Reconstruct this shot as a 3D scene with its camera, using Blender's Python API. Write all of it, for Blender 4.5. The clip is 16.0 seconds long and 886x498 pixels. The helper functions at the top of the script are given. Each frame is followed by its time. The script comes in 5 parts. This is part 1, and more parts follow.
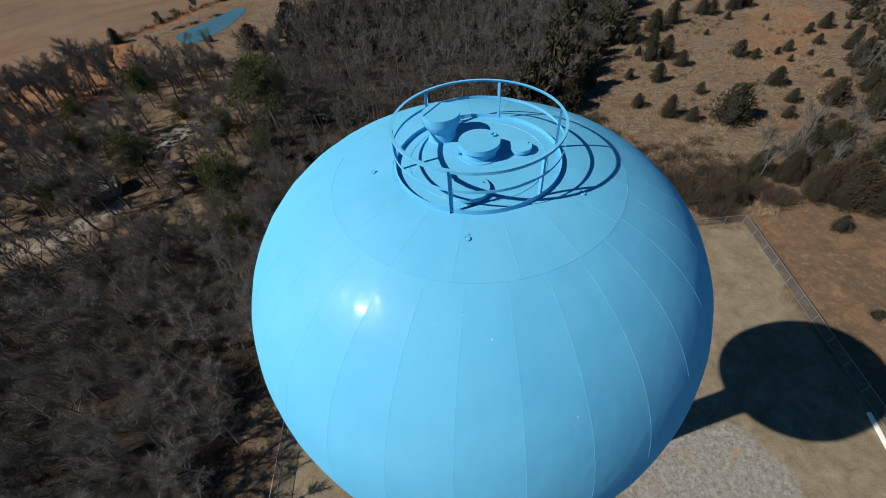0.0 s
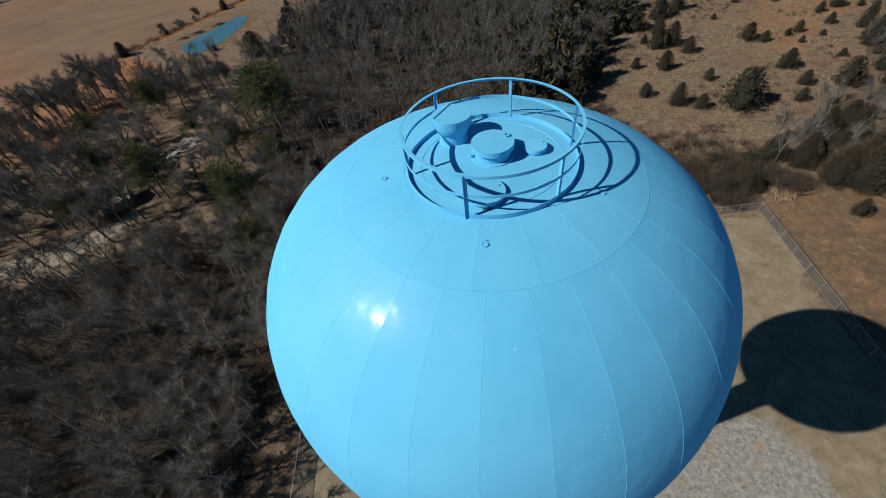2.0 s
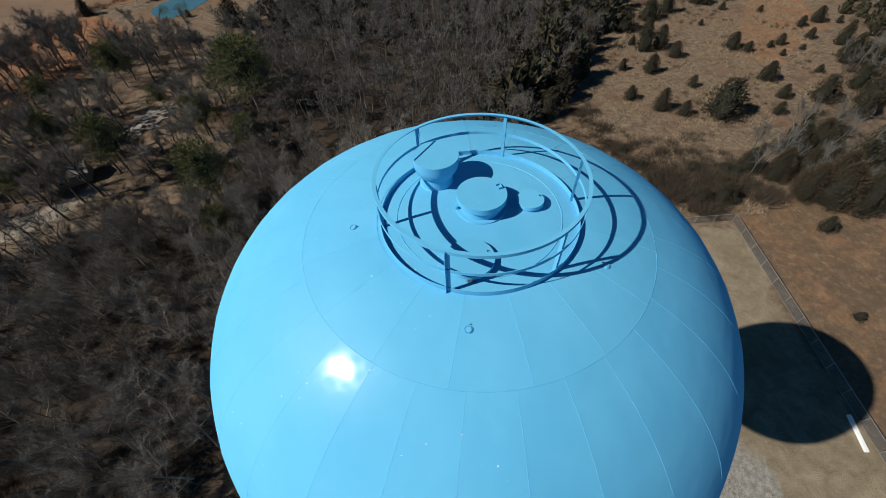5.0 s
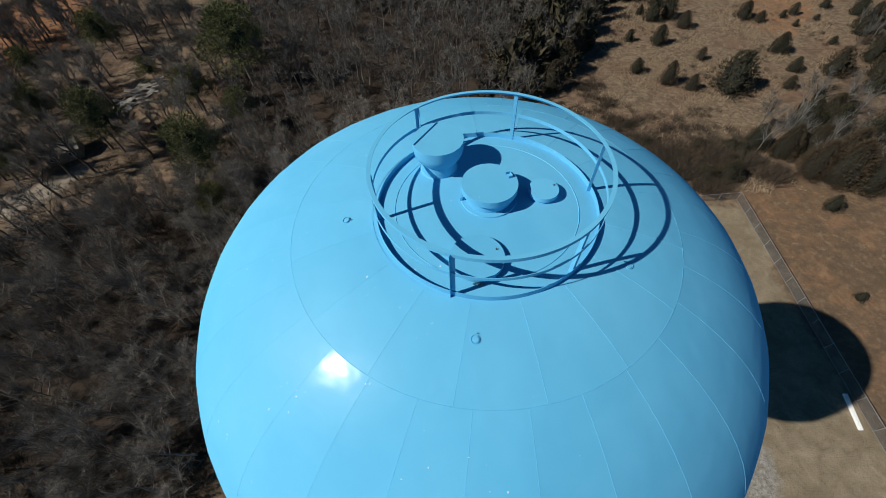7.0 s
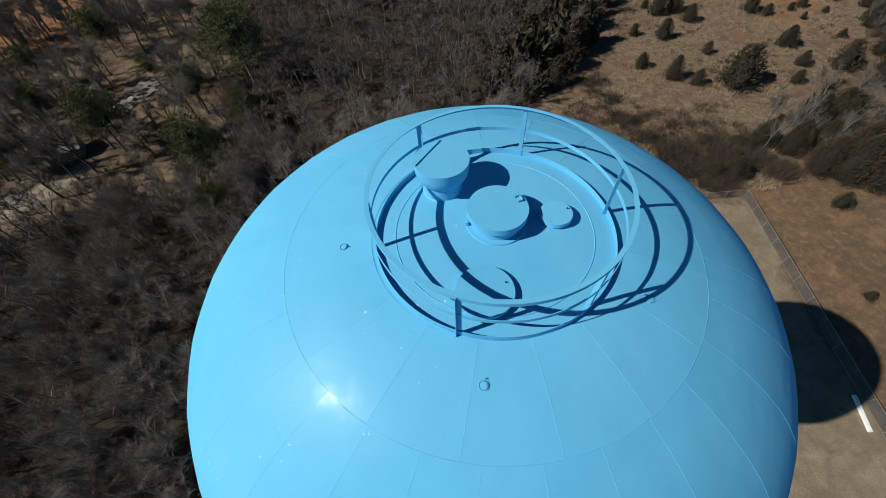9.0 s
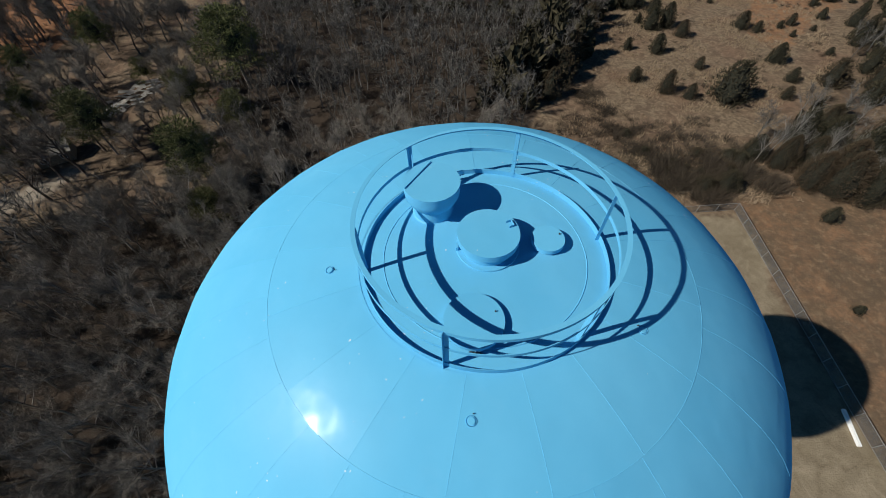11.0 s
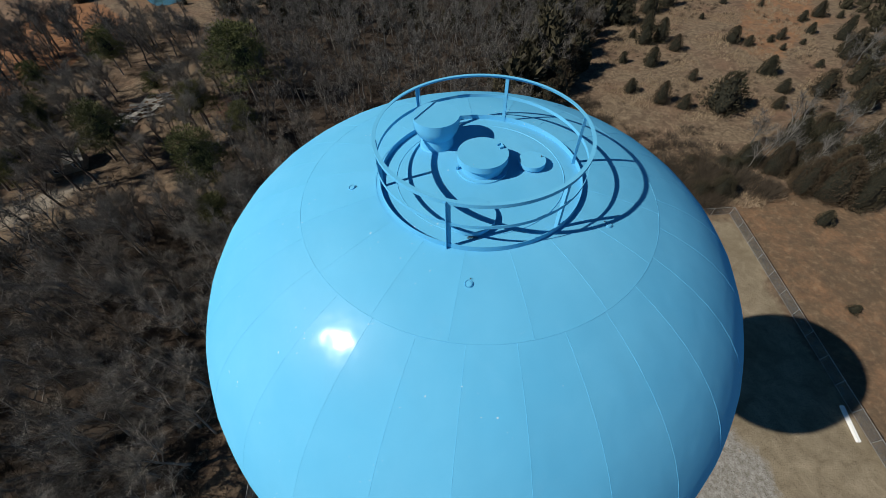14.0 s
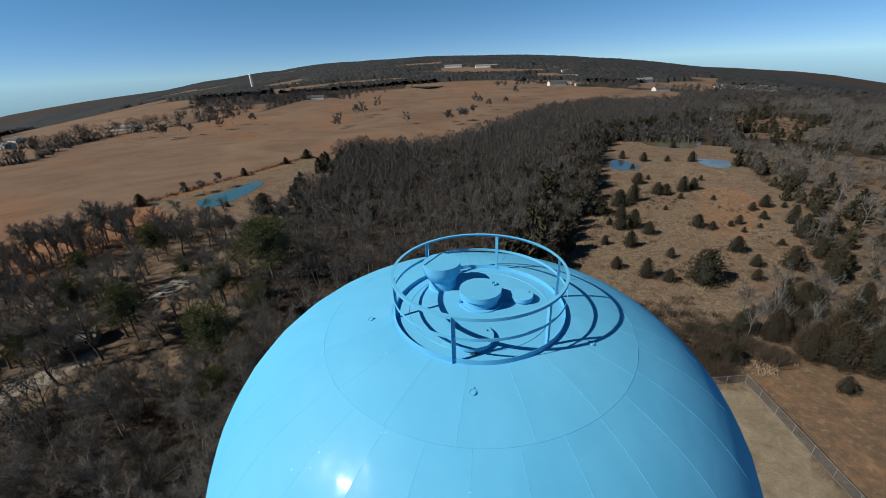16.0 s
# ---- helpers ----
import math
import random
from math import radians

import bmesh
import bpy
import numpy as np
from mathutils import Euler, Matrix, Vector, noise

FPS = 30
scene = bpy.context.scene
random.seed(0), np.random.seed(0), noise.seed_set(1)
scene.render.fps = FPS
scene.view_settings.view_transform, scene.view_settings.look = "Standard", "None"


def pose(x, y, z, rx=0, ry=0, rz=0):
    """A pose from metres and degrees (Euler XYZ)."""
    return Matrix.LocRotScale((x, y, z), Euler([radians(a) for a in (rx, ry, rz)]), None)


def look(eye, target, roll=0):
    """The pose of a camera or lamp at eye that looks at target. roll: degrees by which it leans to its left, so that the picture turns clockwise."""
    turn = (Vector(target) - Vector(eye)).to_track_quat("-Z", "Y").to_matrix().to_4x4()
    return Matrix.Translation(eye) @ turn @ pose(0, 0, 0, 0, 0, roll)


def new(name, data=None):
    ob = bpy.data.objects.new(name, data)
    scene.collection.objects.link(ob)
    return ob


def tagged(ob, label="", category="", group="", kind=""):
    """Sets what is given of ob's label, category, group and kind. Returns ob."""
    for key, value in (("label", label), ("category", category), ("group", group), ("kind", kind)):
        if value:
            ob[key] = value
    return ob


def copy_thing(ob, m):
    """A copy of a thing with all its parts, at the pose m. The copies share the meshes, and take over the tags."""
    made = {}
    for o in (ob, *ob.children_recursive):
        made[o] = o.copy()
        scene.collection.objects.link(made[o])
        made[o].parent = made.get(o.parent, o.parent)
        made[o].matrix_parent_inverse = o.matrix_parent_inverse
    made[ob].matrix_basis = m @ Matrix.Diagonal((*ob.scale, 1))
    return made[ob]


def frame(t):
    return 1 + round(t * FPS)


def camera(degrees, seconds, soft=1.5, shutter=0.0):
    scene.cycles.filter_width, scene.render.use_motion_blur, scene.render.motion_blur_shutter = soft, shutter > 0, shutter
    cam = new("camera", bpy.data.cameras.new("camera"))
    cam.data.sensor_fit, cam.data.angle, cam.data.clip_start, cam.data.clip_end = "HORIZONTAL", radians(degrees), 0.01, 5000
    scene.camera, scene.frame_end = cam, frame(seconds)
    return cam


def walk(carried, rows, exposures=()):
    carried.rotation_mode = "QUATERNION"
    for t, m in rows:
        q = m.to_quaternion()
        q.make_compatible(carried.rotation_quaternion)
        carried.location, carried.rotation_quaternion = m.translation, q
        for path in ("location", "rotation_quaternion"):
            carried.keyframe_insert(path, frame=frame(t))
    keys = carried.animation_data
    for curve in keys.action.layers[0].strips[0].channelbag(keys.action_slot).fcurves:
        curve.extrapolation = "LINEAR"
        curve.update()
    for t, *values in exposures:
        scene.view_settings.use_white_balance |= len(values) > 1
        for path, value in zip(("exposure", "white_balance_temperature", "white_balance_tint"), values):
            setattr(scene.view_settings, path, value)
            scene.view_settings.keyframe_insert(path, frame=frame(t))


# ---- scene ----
# camera and its flight
cam = camera(97.30, 16.0, soft=0.9)
ROWS = [
    (0.0, pose(-0.708, -9.206, 54.180, 42.339, 3.865, -1.547)),
    (0.5, pose(-0.615, -8.621, 54.301, 48.711, 3.151, -1.364)),
    (1.0, pose(-0.641, -8.663, 54.146, 43.432, 3.708, -1.593)),
    (1.5, pose(-0.741, -8.829, 54.107, 41.990, 5.086, -1.969)),
    (2.0, pose(-0.873, -8.861, 54.128, 42.017, 6.231, -2.181)),
    (2.5, pose(-0.939, -8.612, 54.151, 42.014, 6.179, -2.270)),
    (3.0, pose(-0.913, -8.222, 54.199, 41.960, 4.869, -2.234)),
    (3.5, pose(-0.826, -7.749, 54.272, 41.941, 3.243, -2.249)),
    (4.0, pose(-0.758, -7.255, 54.328, 41.958, 2.351, -2.287)),
    (6.5, pose(-0.840, -5.957, 53.915, 36.539, 1.914, -2.303)),
    (7.0, pose(-0.842, -5.729, 53.824, 36.636, 1.931, -2.280)),
    (7.5, pose(-0.843, -5.479, 53.758, 36.890, 2.365, -2.298)),
    (8.0, pose(-0.849, -5.278, 53.731, 36.241, 2.423, -2.256)),
    (10.5, pose(-0.786, -4.531, 53.769, 35.961, 1.744, -2.143)),
    (11.0, pose(-0.741, -4.522, 53.782, 37.037, 1.209, -2.122)),
    (11.5, pose(-0.751, -4.610, 53.870, 41.108, 1.550, -2.162)),
    (12.0, pose(-0.762, -4.944, 53.830, 40.309, 1.428, -2.129)),
    (12.5, pose(-0.762, -5.486, 53.728, 36.633, 1.022, -2.116)),
    (13.0, pose(-0.785, -6.043, 53.698, 36.127, 1.056, -2.112)),
    (13.5, pose(-0.827, -6.587, 53.691, 36.569, 1.278, -2.080)),
    (14.0, pose(-0.872, -7.072, 53.666, 39.282, 1.478, -2.124)),
    (14.5, pose(-0.910, -7.554, 53.669, 42.292, 1.398, -2.175)),
    (15.0, pose(-0.939, -8.017, 53.658, 46.432, 1.372, -2.224)),
    (15.5, pose(-0.972, -8.472, 53.673, 56.249, 2.028, -2.249)),
    (16.0, pose(-0.997, -8.986, 53.806, 64.815, 2.387, -2.244)),
]
walk(cam, ROWS, exposures=[(0.0, 0.13), (4.0, 0.13), (6.5, 0.02), (14.0, 0.02), (16.0, 0.05)])

# world and sun
SUN_EL, SUN_AZ = 41.0, 195.4            # the sun stands low in the west-south-west of the plan
sun_dir = Vector((math.cos(radians(SUN_AZ)) * math.cos(radians(SUN_EL)), math.sin(radians(SUN_AZ)) * math.cos(radians(SUN_EL)), math.sin(radians(SUN_EL))))
world = bpy.data.worlds.new("sky")
scene.world = world
world.use_nodes = True
wn = world.node_tree
wn.nodes.clear()
sky = wn.nodes.new("ShaderNodeTexSky")
sky.sky_type, sky.sun_disc = "NISHITA", False
sky.sun_elevation, sky.sun_rotation = radians(SUN_EL), radians(90.0 - SUN_AZ)
sky.altitude, sky.air_density, sky.dust_density, sky.ozone_density = 500, 0.5, 0.0, 1.0
bg = wn.nodes.new("ShaderNodeBackground")
bg.inputs["Strength"].default_value = 0.118
wo = wn.nodes.new("ShaderNodeOutputWorld")
tint = wn.nodes.new("ShaderNodeMix")
tint.data_type, tint.blend_type = "RGBA", "MULTIPLY"
tint.inputs[0].default_value = 1.0
# a clear, dry winter sky: pale blue low down, azure above, deeper overhead
up = wn.nodes.new("ShaderNodeSeparateXYZ")
wn.links.new(wn.nodes.new("ShaderNodeTexCoord").outputs["Generated"], up.inputs[0])
azure = wn.nodes.new("ShaderNodeValToRGB")
azure.color_ramp.interpolation = "EASE"
for k, (at, shade) in enumerate(((0.0, (0.78, 1.12, 1.45)), (0.30, (0.78, 1.80, 1.86)), (0.75, (0.25, 0.46, 0.68)))):
    stop = azure.color_ramp.elements[k] if k < 2 else azure.color_ramp.elements.new(at)
    stop.position, stop.color = at, (*(v / 2 for v in shade), 1.0)
wn.links.new(up.outputs[2], azure.inputs[0])
wn.links.new(azure.outputs[0], tint.inputs[7])
wn.links.new(sky.outputs[0], tint.inputs[6])
wn.links.new(tint.outputs[2], bg.inputs[0])
wn.links.new(bg.outputs[0], wo.inputs[0])
sun = new("sun", bpy.data.lights.new("sun", "SUN"))
sun.data.energy, sun.data.angle, sun.data.color = 5.0, radians(0.53), (1.0, 0.955, 0.855)
sun.matrix_world = look(Vector((0, 0, 90)) + sun_dir * 20, (0, 0, 90))
scene.view_settings.exposure = 0.0


# ---- materials ----
class Nodes:
    """A short way to write a node material."""

    def __init__(self, name):
        self.mat = bpy.data.materials.new(name)
        self.mat.use_nodes = True
        self.t = self.mat.node_tree
        self.b = self.t.nodes["Principled BSDF"]
        self.coord = self.t.nodes.new("ShaderNodeNewGeometry")

    def put(self, socket, value):
        if isinstance(value, bpy.types.NodeSocket):
            self.t.links.new(value, socket)
        else:
            socket.default_value = value

    def noise(self, scale, detail=4.0, rough=0.6, distort=0.0, at=None):
        n = self.t.nodes.new("ShaderNodeTexNoise")
        self.t.links.new(at or self.coord.outputs["Position"], n.inputs["Vector"])
        n.inputs["Scale"].default_value, n.inputs["Detail"].default_value = scale, detail
        n.inputs["Roughness"].default_value, n.inputs["Distortion"].default_value = rough, distort
        return n.outputs["Fac"]

    def spots(self, scale, at=None):
        n = self.t.nodes.new("ShaderNodeTexVoronoi")
        self.t.links.new(at or self.coord.outputs["Position"], n.inputs["Vector"])
        n.inputs["Scale"].default_value = scale
        return n

    def ramp(self, fac, low, high, a=0.0, b=1.0):
        n = self.t.nodes.new("ShaderNodeMapRange")
        n.clamp = True
        self.put(n.inputs["Value"], fac)
        for key, v in (("From Min", low), ("From Max", high), ("To Min", a), ("To Max", b)):
            n.inputs[key].default_value = v
        return n.outputs[0]

    def mix(self, fac, a, b):
        n = self.t.nodes.new("ShaderNodeMix")
        n.data_type = "RGBA"
        self.put(n.inputs[0], fac)
        for socket, v in ((n.inputs[6], a), (n.inputs[7], b)):
            self.put(socket, (*v, 1.0) if isinstance(v, tuple) else v)
        return n.outputs[2]

    def math(self, op, a, b=0.0):
        n = self.t.nodes.new("ShaderNodeMath")
        n.operation = op
        self.put(n.inputs[0], a)
        self.put(n.inputs[1], b)
        return n.outputs[0]

    def random(self):
        return self.t.nodes.new("ShaderNodeObjectInfo").outputs["Random"]

    def island(self):
        return self.coord.outputs["Random Per Island"]

    def attr(self, name):
        n = self.t.nodes.new("ShaderNodeAttribute")
        n.attribute_name = name
        s = self.t.nodes.new("ShaderNodeSeparateColor")
        self.t.links.new(n.outputs["Color"], s.inputs[0])
        return s.outputs[0], s.outputs[1], s.outputs[2], n.outputs["Alpha"]

    def bump(self, height, strength, distance):
        n = self.t.nodes.new("ShaderNodeBump")
        self.put(n.inputs["Height"], height)
        n.inputs["Strength"].default_value, n.inputs["Distance"].default_value = strength, distance
        self.t.links.new(n.outputs[0], self.b.inputs["Normal"])

    def done(self, color, rough=0.9, metal=0.0, spec=0.3):
        self.put(self.b.inputs["Base Color"], (*color, 1.0) if isinstance(color, tuple) else color)
        self.put(self.b.inputs["Roughness"], rough)
        self.b.inputs["Metallic"].default_value = metal
        self.b.inputs["Specular IOR Level"].default_value = spec
        return self.mat


def paint_material():
    n = Nodes("blue_tank_paint")
    big = n.noise(0.35, 3.0)
    fine = n.noise(9.0, 5.0)
    c = n.mix(n.ramp(big, 0.3, 0.7), (0.099, 0.408, 0.656), (0.129, 0.450, 0.690))
    c = n.mix(n.ramp(fine, 0.45, 0.8, 0.0, 0.25), c, (0.10, 0.40, 0.65))
    c = n.mix(n.ramp(n.random(), 0.0, 1.0, 0.0, 0.16), c, (0.13, 0.50, 0.78))
    warp = n.t.nodes.new("ShaderNodeVectorMath")
    warp.operation = "MULTIPLY_ADD"
    wobble = n.t.nodes.new("ShaderNodeTexNoise")
    wobble.inputs["Scale"].default_value = 14.0
    n.t.links.new(n.coord.outputs["Position"], wobble.inputs["Vector"])
    n.t.links.new(wobble.outputs["Color"], warp.inputs[0])
    warp.inputs[1].default_value = (0.07, 0.07, 0.07)
    n.t.links.new(n.coord.outputs["Position"], warp.inputs[2])
    v = n.spots(6.5, warp.outputs[0])
    chip = n.math("LESS_THAN", n.math("ADD", v.outputs["Distance"], n.ramp(n.noise(0.8, 3.0), 0.54, 0.64, 0.12, 0.0)), 0.115)
    c = n.mix(n.math("MULTIPLY", chip, 0.7), c, (0.58, 0.70, 0.78))
    streak = n.t.nodes.new("ShaderNodeMapping")
    streak.inputs["Scale"].default_value = (1.6, 1.6, 0.12)
    n.t.links.new(n.coord.outputs["Position"], streak.inputs["Vector"])
    c = n.mix(n.ramp(n.noise(1.4, 4.0, 0.65, 0.4, streak.outputs[0]), 0.55, 0.8, 0.0, 0.2), c, (0.16, 0.46, 0.70))
    n.bump(n.math("ADD", n.noise(0.85, 2.2), n.math("MULTIPLY", n.noise(2.0, 1.0), 0.16)), 0.34, 0.09)
    # a thin sheen over a dull blue coat
    gloss = n.t.nodes.new("ShaderNodeBsdfGlossy")
    n.put(gloss.inputs["Roughness"], n.ramp(n.noise(3.0, 4.0), 0.3, 0.7, 0.155, 0.21))
    coat = n.t.nodes.new("ShaderNodeFresnel")
    coat.inputs["IOR"].default_value = 1.26
    for node in (gloss, coat):
        n.t.links.new(n.b.inputs["Normal"].links[0].from_socket, node.inputs["Normal"])
    both = n.t.nodes.new("ShaderNodeMixShader")
    n.put(both.inputs[0], n.math("MINIMUM", coat.outputs[0], 0.0075))
    haze = n.t.nodes.new("ShaderNodeBsdfGlossy")
    haze.inputs["Roughness"].default_value = 0.48
    dull = n.t.nodes.new("ShaderNodeMixShader")
    dull.inputs[0].default_value = 0.012
    n.t.links.new(n.b.outputs[0], dull.inputs[1])
    n.t.links.new(haze.outputs[0], dull.inputs[2])
    n.t.links.new(dull.outputs[0], both.inputs[1])
    n.t.links.new(gloss.outputs[0], both.inputs[2])
    n.t.links.new(both.outputs[0], n.t.nodes["Material Output"].inputs["Surface"])
    return n.done(c, 1.0, 0.0, 0.0)


def plain(name, a, b, scale, rough=0.9, metal=0.0, bump=0.0, spec=0.3, vary=0.0):
    n = Nodes(name)
    c = n.mix(n.ramp(n.noise(scale, 5.0, 0.65), 0.3, 0.72), a, b)
    if vary:
        c = n.mix(n.math("MULTIPLY", n.random(), vary), c, tuple(v * 0.5 for v in a))
    if bump:
        n.bump(n.noise(scale * 6, 4.0), bump, 0.05)
    return n.done(c, rough, metal, spec)


def leafy(name, dark, light, rust, amount):
    n = Nodes(name)
    c = n.mix(n.island(), dark, light)
    c = n.mix(n.ramp(n.random(), 0.35, 1.0, 0.0, amount), c, rust)
    return n.done(c, 0.85, 0.0, 0.15)


def twiggy(name, a, b, red):
    n = Nodes(name)
    c = n.mix(n.island(), a, b)
    c = n.mix(n.ramp(n.noise(0.035, 2.0), 0.5, 0.75, 0.0, 0.5), c, red)
    c = n.mix(n.ramp(n.random(), 0.5, 1.0, 0.0, 0.35), c, tuple(v * 1.5 for v in b))
    return n.done(c, 0.9, 0.0, 0.15)


def ground_material():
    n = Nodes("dry_winter_ground")
    woods, bare, gravel, pasture = n.attr("zone")
    coarse, mid, fine = n.noise(0.07, 5.0, 0.65), n.noise(0.45, 5.0, 0.7, 0.6), n.noise(3.5, 4.0, 0.7)
    grass = n.mix(n.ramp(n.noise(0.9, 6.0, 0.75, 0.5), 0.33, 0.67), (0.074, 0.054, 0.038), (0.262, 0.198, 0.134))
    grass = n.mix(n.ramp(coarse, 0.45, 0.68, 0.0, 0.75), grass, (0.165, 0.100, 0.068))
    grass = n.mix(n.ramp(n.noise(0.22, 6.0, 0.72, 1.0), 0.51, 0.60, 0.0, 0.62), grass, (0.085, 0.058, 0.042))
    grass = n.mix(n.ramp(fine, 0.5, 0.75, 0.0, 0.6), grass, (0.10, 0.068, 0.042))
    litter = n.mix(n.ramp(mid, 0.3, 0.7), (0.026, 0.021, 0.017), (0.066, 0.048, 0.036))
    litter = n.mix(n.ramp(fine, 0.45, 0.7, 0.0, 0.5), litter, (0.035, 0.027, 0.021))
    soil = n.mix(n.ramp(n.noise(0.3, 7.0, 0.78, 0.2), 0.36, 0.64), (0.098, 0.067, 0.045), (0.240, 0.138, 0.078))
    soil = n.mix(n.ramp(n.noise(0.13, 6.0, 0.78, 0.2), 0.40, 0.58, 0.0, 0.8), soil, (0.098, 0.072, 0.048))
    soil = n.mix(n.ramp(n.noise(0.8, 8.0, 0.8, 0.1), 0.50, 0.66, 0.0, 0.7), soil, (0.265, 0.185, 0.115))
    soil = n.mix(n.ramp(fine, 0.55, 0.8, 0.0, 0.5), soil, (0.10, 0.066, 0.042))
    rock = n.mix(n.ramp(n.noise(1.6, 9.0, 0.8), 0.36, 0.60), (0.13, 0.115, 0.09), (0.33, 0.315, 0.29))
    rock = n.mix(n.ramp(n.noise(4.5, 5.0, 0.7), 0.56, 0.64, 0.0, 0.8), rock, (0.075, 0.062, 0.045))
    rock = n.mix(n.ramp(n.noise(0.4, 3.0), 0.60, 0.68, 0.0, 0.6), rock, (0.30, 0.20, 0.12))
    field = n.mix(n.ramp(n.noise(0.012, 5.0, 0.6, 1.2), 0.35, 0.65), (0.132, 0.084, 0.056), (0.205, 0.138, 0.092))
    field = n.mix(n.ramp(n.noise(0.09, 4.0, 0.6), 0.45, 0.75, 0.0, 0.5), field, (0.20, 0.118, 0.070))
    swath = n.t.nodes.new("ShaderNodeMapping")
    swath.inputs["Rotation"].default_value, swath.inputs["Scale"].default_value = (0.0, 0.0, radians(25)), (0.25, 1.0, 1.0)
    n.t.links.new(n.coord.outputs["Position"], swath.inputs["Vector"])
    field = n.mix(n.ramp(n.noise(0.05, 5.0, 0.65, 0.8, swath.outputs[0]), 0.52, 0.72, 0.0, 0.22), field, (0.28, 0.21, 0.15))
    field = n.mix(n.ramp(n.noise(0.0065, 4.0, 0.62, 0.9), 0.50, 0.64, 0.0, 0.75), field, (0.215, 0.112, 0.062))
    field = n.mix(n.ramp(n.noise(0.021, 5.0, 0.7, 1.5), 0.54, 0.66, 0.0, 0.55), field, (0.105, 0.074, 0.052))
    lawn = n.mix(n.ramp(mid, 0.3, 0.7), (0.16, 0.128, 0.086), (0.29, 0.24, 0.17))
    lawn = n.mix(n.ramp(n.noise(5.5, 4.0, 0.7), 0.54, 0.66, 0.0, 0.65), lawn, (0.095, 0.075, 0.048))
    lawn = n.mix(n.ramp(n.noise(0.16, 4.0, 0.6, 0.8), 0.5, 0.66, 0.0, 0.5), lawn, (0.14, 0.11, 0.07))
    mown, mud, track = n.attr("zone_b")[:3]
    clay = n.mix(n.ramp(mid, 0.3, 0.7), (0.20, 0.096, 0.048), (0.29, 0.148, 0.076))
    dirt = n.mix(n.ramp(mid, 0.3, 0.7), (0.20, 0.165, 0.13), (0.31, 0.27, 0.22))
    edge = n.math("MULTIPLY", n.math("SUBTRACT", mid, 0.5), 0.9)
    c = grass
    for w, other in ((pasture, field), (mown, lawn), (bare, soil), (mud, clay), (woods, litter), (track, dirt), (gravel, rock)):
        c = n.mix(n.ramp(n.math("ADD", w, edge), 0.35, 0.65), c, other)
    c = n.mix(n.ramp(n.noise(10.0, 4.0, 0.75), 0.50, 0.72, 0.0, 0.5), c, (0.055, 0.041, 0.029))
    c = n.mix(n.ramp(n.noise(1.9, 5.0, 0.8, 0.4), 0.58, 0.70, 0.0, 0.35), c, (0.050, 0.037, 0.027))
    n.bump(n.math("ADD", n.math("MULTIPLY", mid, 1.2), fine), 0.5, 0.16)
    return n.done(c, 0.95, 0.0, 0.1)


def water_material(name, deep, rough):
    n = Nodes(name)
    n.bump(n.noise(1.2, 3.0), 0.15, 0.05)
    return n.done(n.mix(n.ramp(n.noise(0.08, 2.0), 0.3, 0.7), deep, tuple(v * 1.5 for v in deep)), rough, 0.0, 0.5)


def fence_fabric_material():
    n = Nodes("chain_link_fabric")
    m = n.t.nodes.new("ShaderNodeMapping")
    m.inputs["Rotation"].default_value = (0.0, radians(45), radians(45))
    n.t.links.new(n.coord.outputs["Position"], m.inputs["Vector"])
    n.b.inputs["Alpha"].default_value = 1.0
    v = n.noise(22.0, 2.0, 0.5, 0.0, m.outputs[0])
    n.put(n.b.inputs["Alpha"], n.ramp(v, 0.40, 0.62, 0.04, 0.38))
    return n.done((0.17, 0.18, 0.18), 0.6, 0.3, 0.3)


PAINT = paint_material()
GROUND = ground_material()
BARK = twiggy("grey_bark", (0.11, 0.096, 0.084), (0.27, 0.25, 0.23), (0.15, 0.12, 0.10))
DARKBARK = twiggy("dark_bark", (0.045, 0.037, 0.032), (0.12, 0.10, 0.088), (0.08, 0.06, 0.05))
TWIG = twiggy("bare_twigs", (0.036, 0.031, 0.026), (0.230, 0.206, 0.180), (0.112, 0.084, 0.066))
BRUSH = twiggy("brown_brush", (0.024, 0.020, 0.015), (0.078, 0.062, 0.046), (0.070, 0.046, 0.031))
RUSSET = twiggy("russet_brush", (0.09, 0.042, 0.032), (0.17, 0.085, 0.065), (0.15, 0.07, 0.05))
CEDAR = leafy("cedar_foliage", (0.013, 0.013, 0.008), (0.066, 0.058, 0.035), (0.078, 0.050, 0.032), 0.6)
PINE = leafy("pine_needles", (0.030, 0.036, 0.014), (0.125, 0.130, 0.046), (0.085, 0.082, 0.034), 0.6)
# near-black colour of the core meshes that stand in for shade inside crowns
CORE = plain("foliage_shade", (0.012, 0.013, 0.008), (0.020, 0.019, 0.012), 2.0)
GRASS = twiggy("dry_grass", (0.18, 0.135, 0.09), (0.37, 0.285, 0.195), (0.25, 0.165, 0.105))
FARWOOD = twiggy("far_wood", (0.032, 0.030, 0.028), (0.080, 0.075, 0.071), (0.056, 0.047, 0.042))
DULLTWIG = twiggy("dull_twigs", (0.030, 0.027, 0.024), (0.112, 0.102, 0.095), (0.070, 0.054, 0.045))
CANOPY = plain("far_canopy", (0.020, 0.021, 0.022), (0.048, 0.046, 0.045), 0.012, 0.95, 0.0, 0.0, 0.1)
MIDTWIG = twiggy("woodland_twigs", (0.031, 0.029, 0.026), (0.168, 0.158, 0.146), (0.084, 0.068, 0.056))
STEEL = plain("galvanised_steel", (0.42, 0.42, 0.41), (0.55, 0.55, 0.54), 6.0, 0.45, 0.7)
FABRIC = fence_fabric_material()
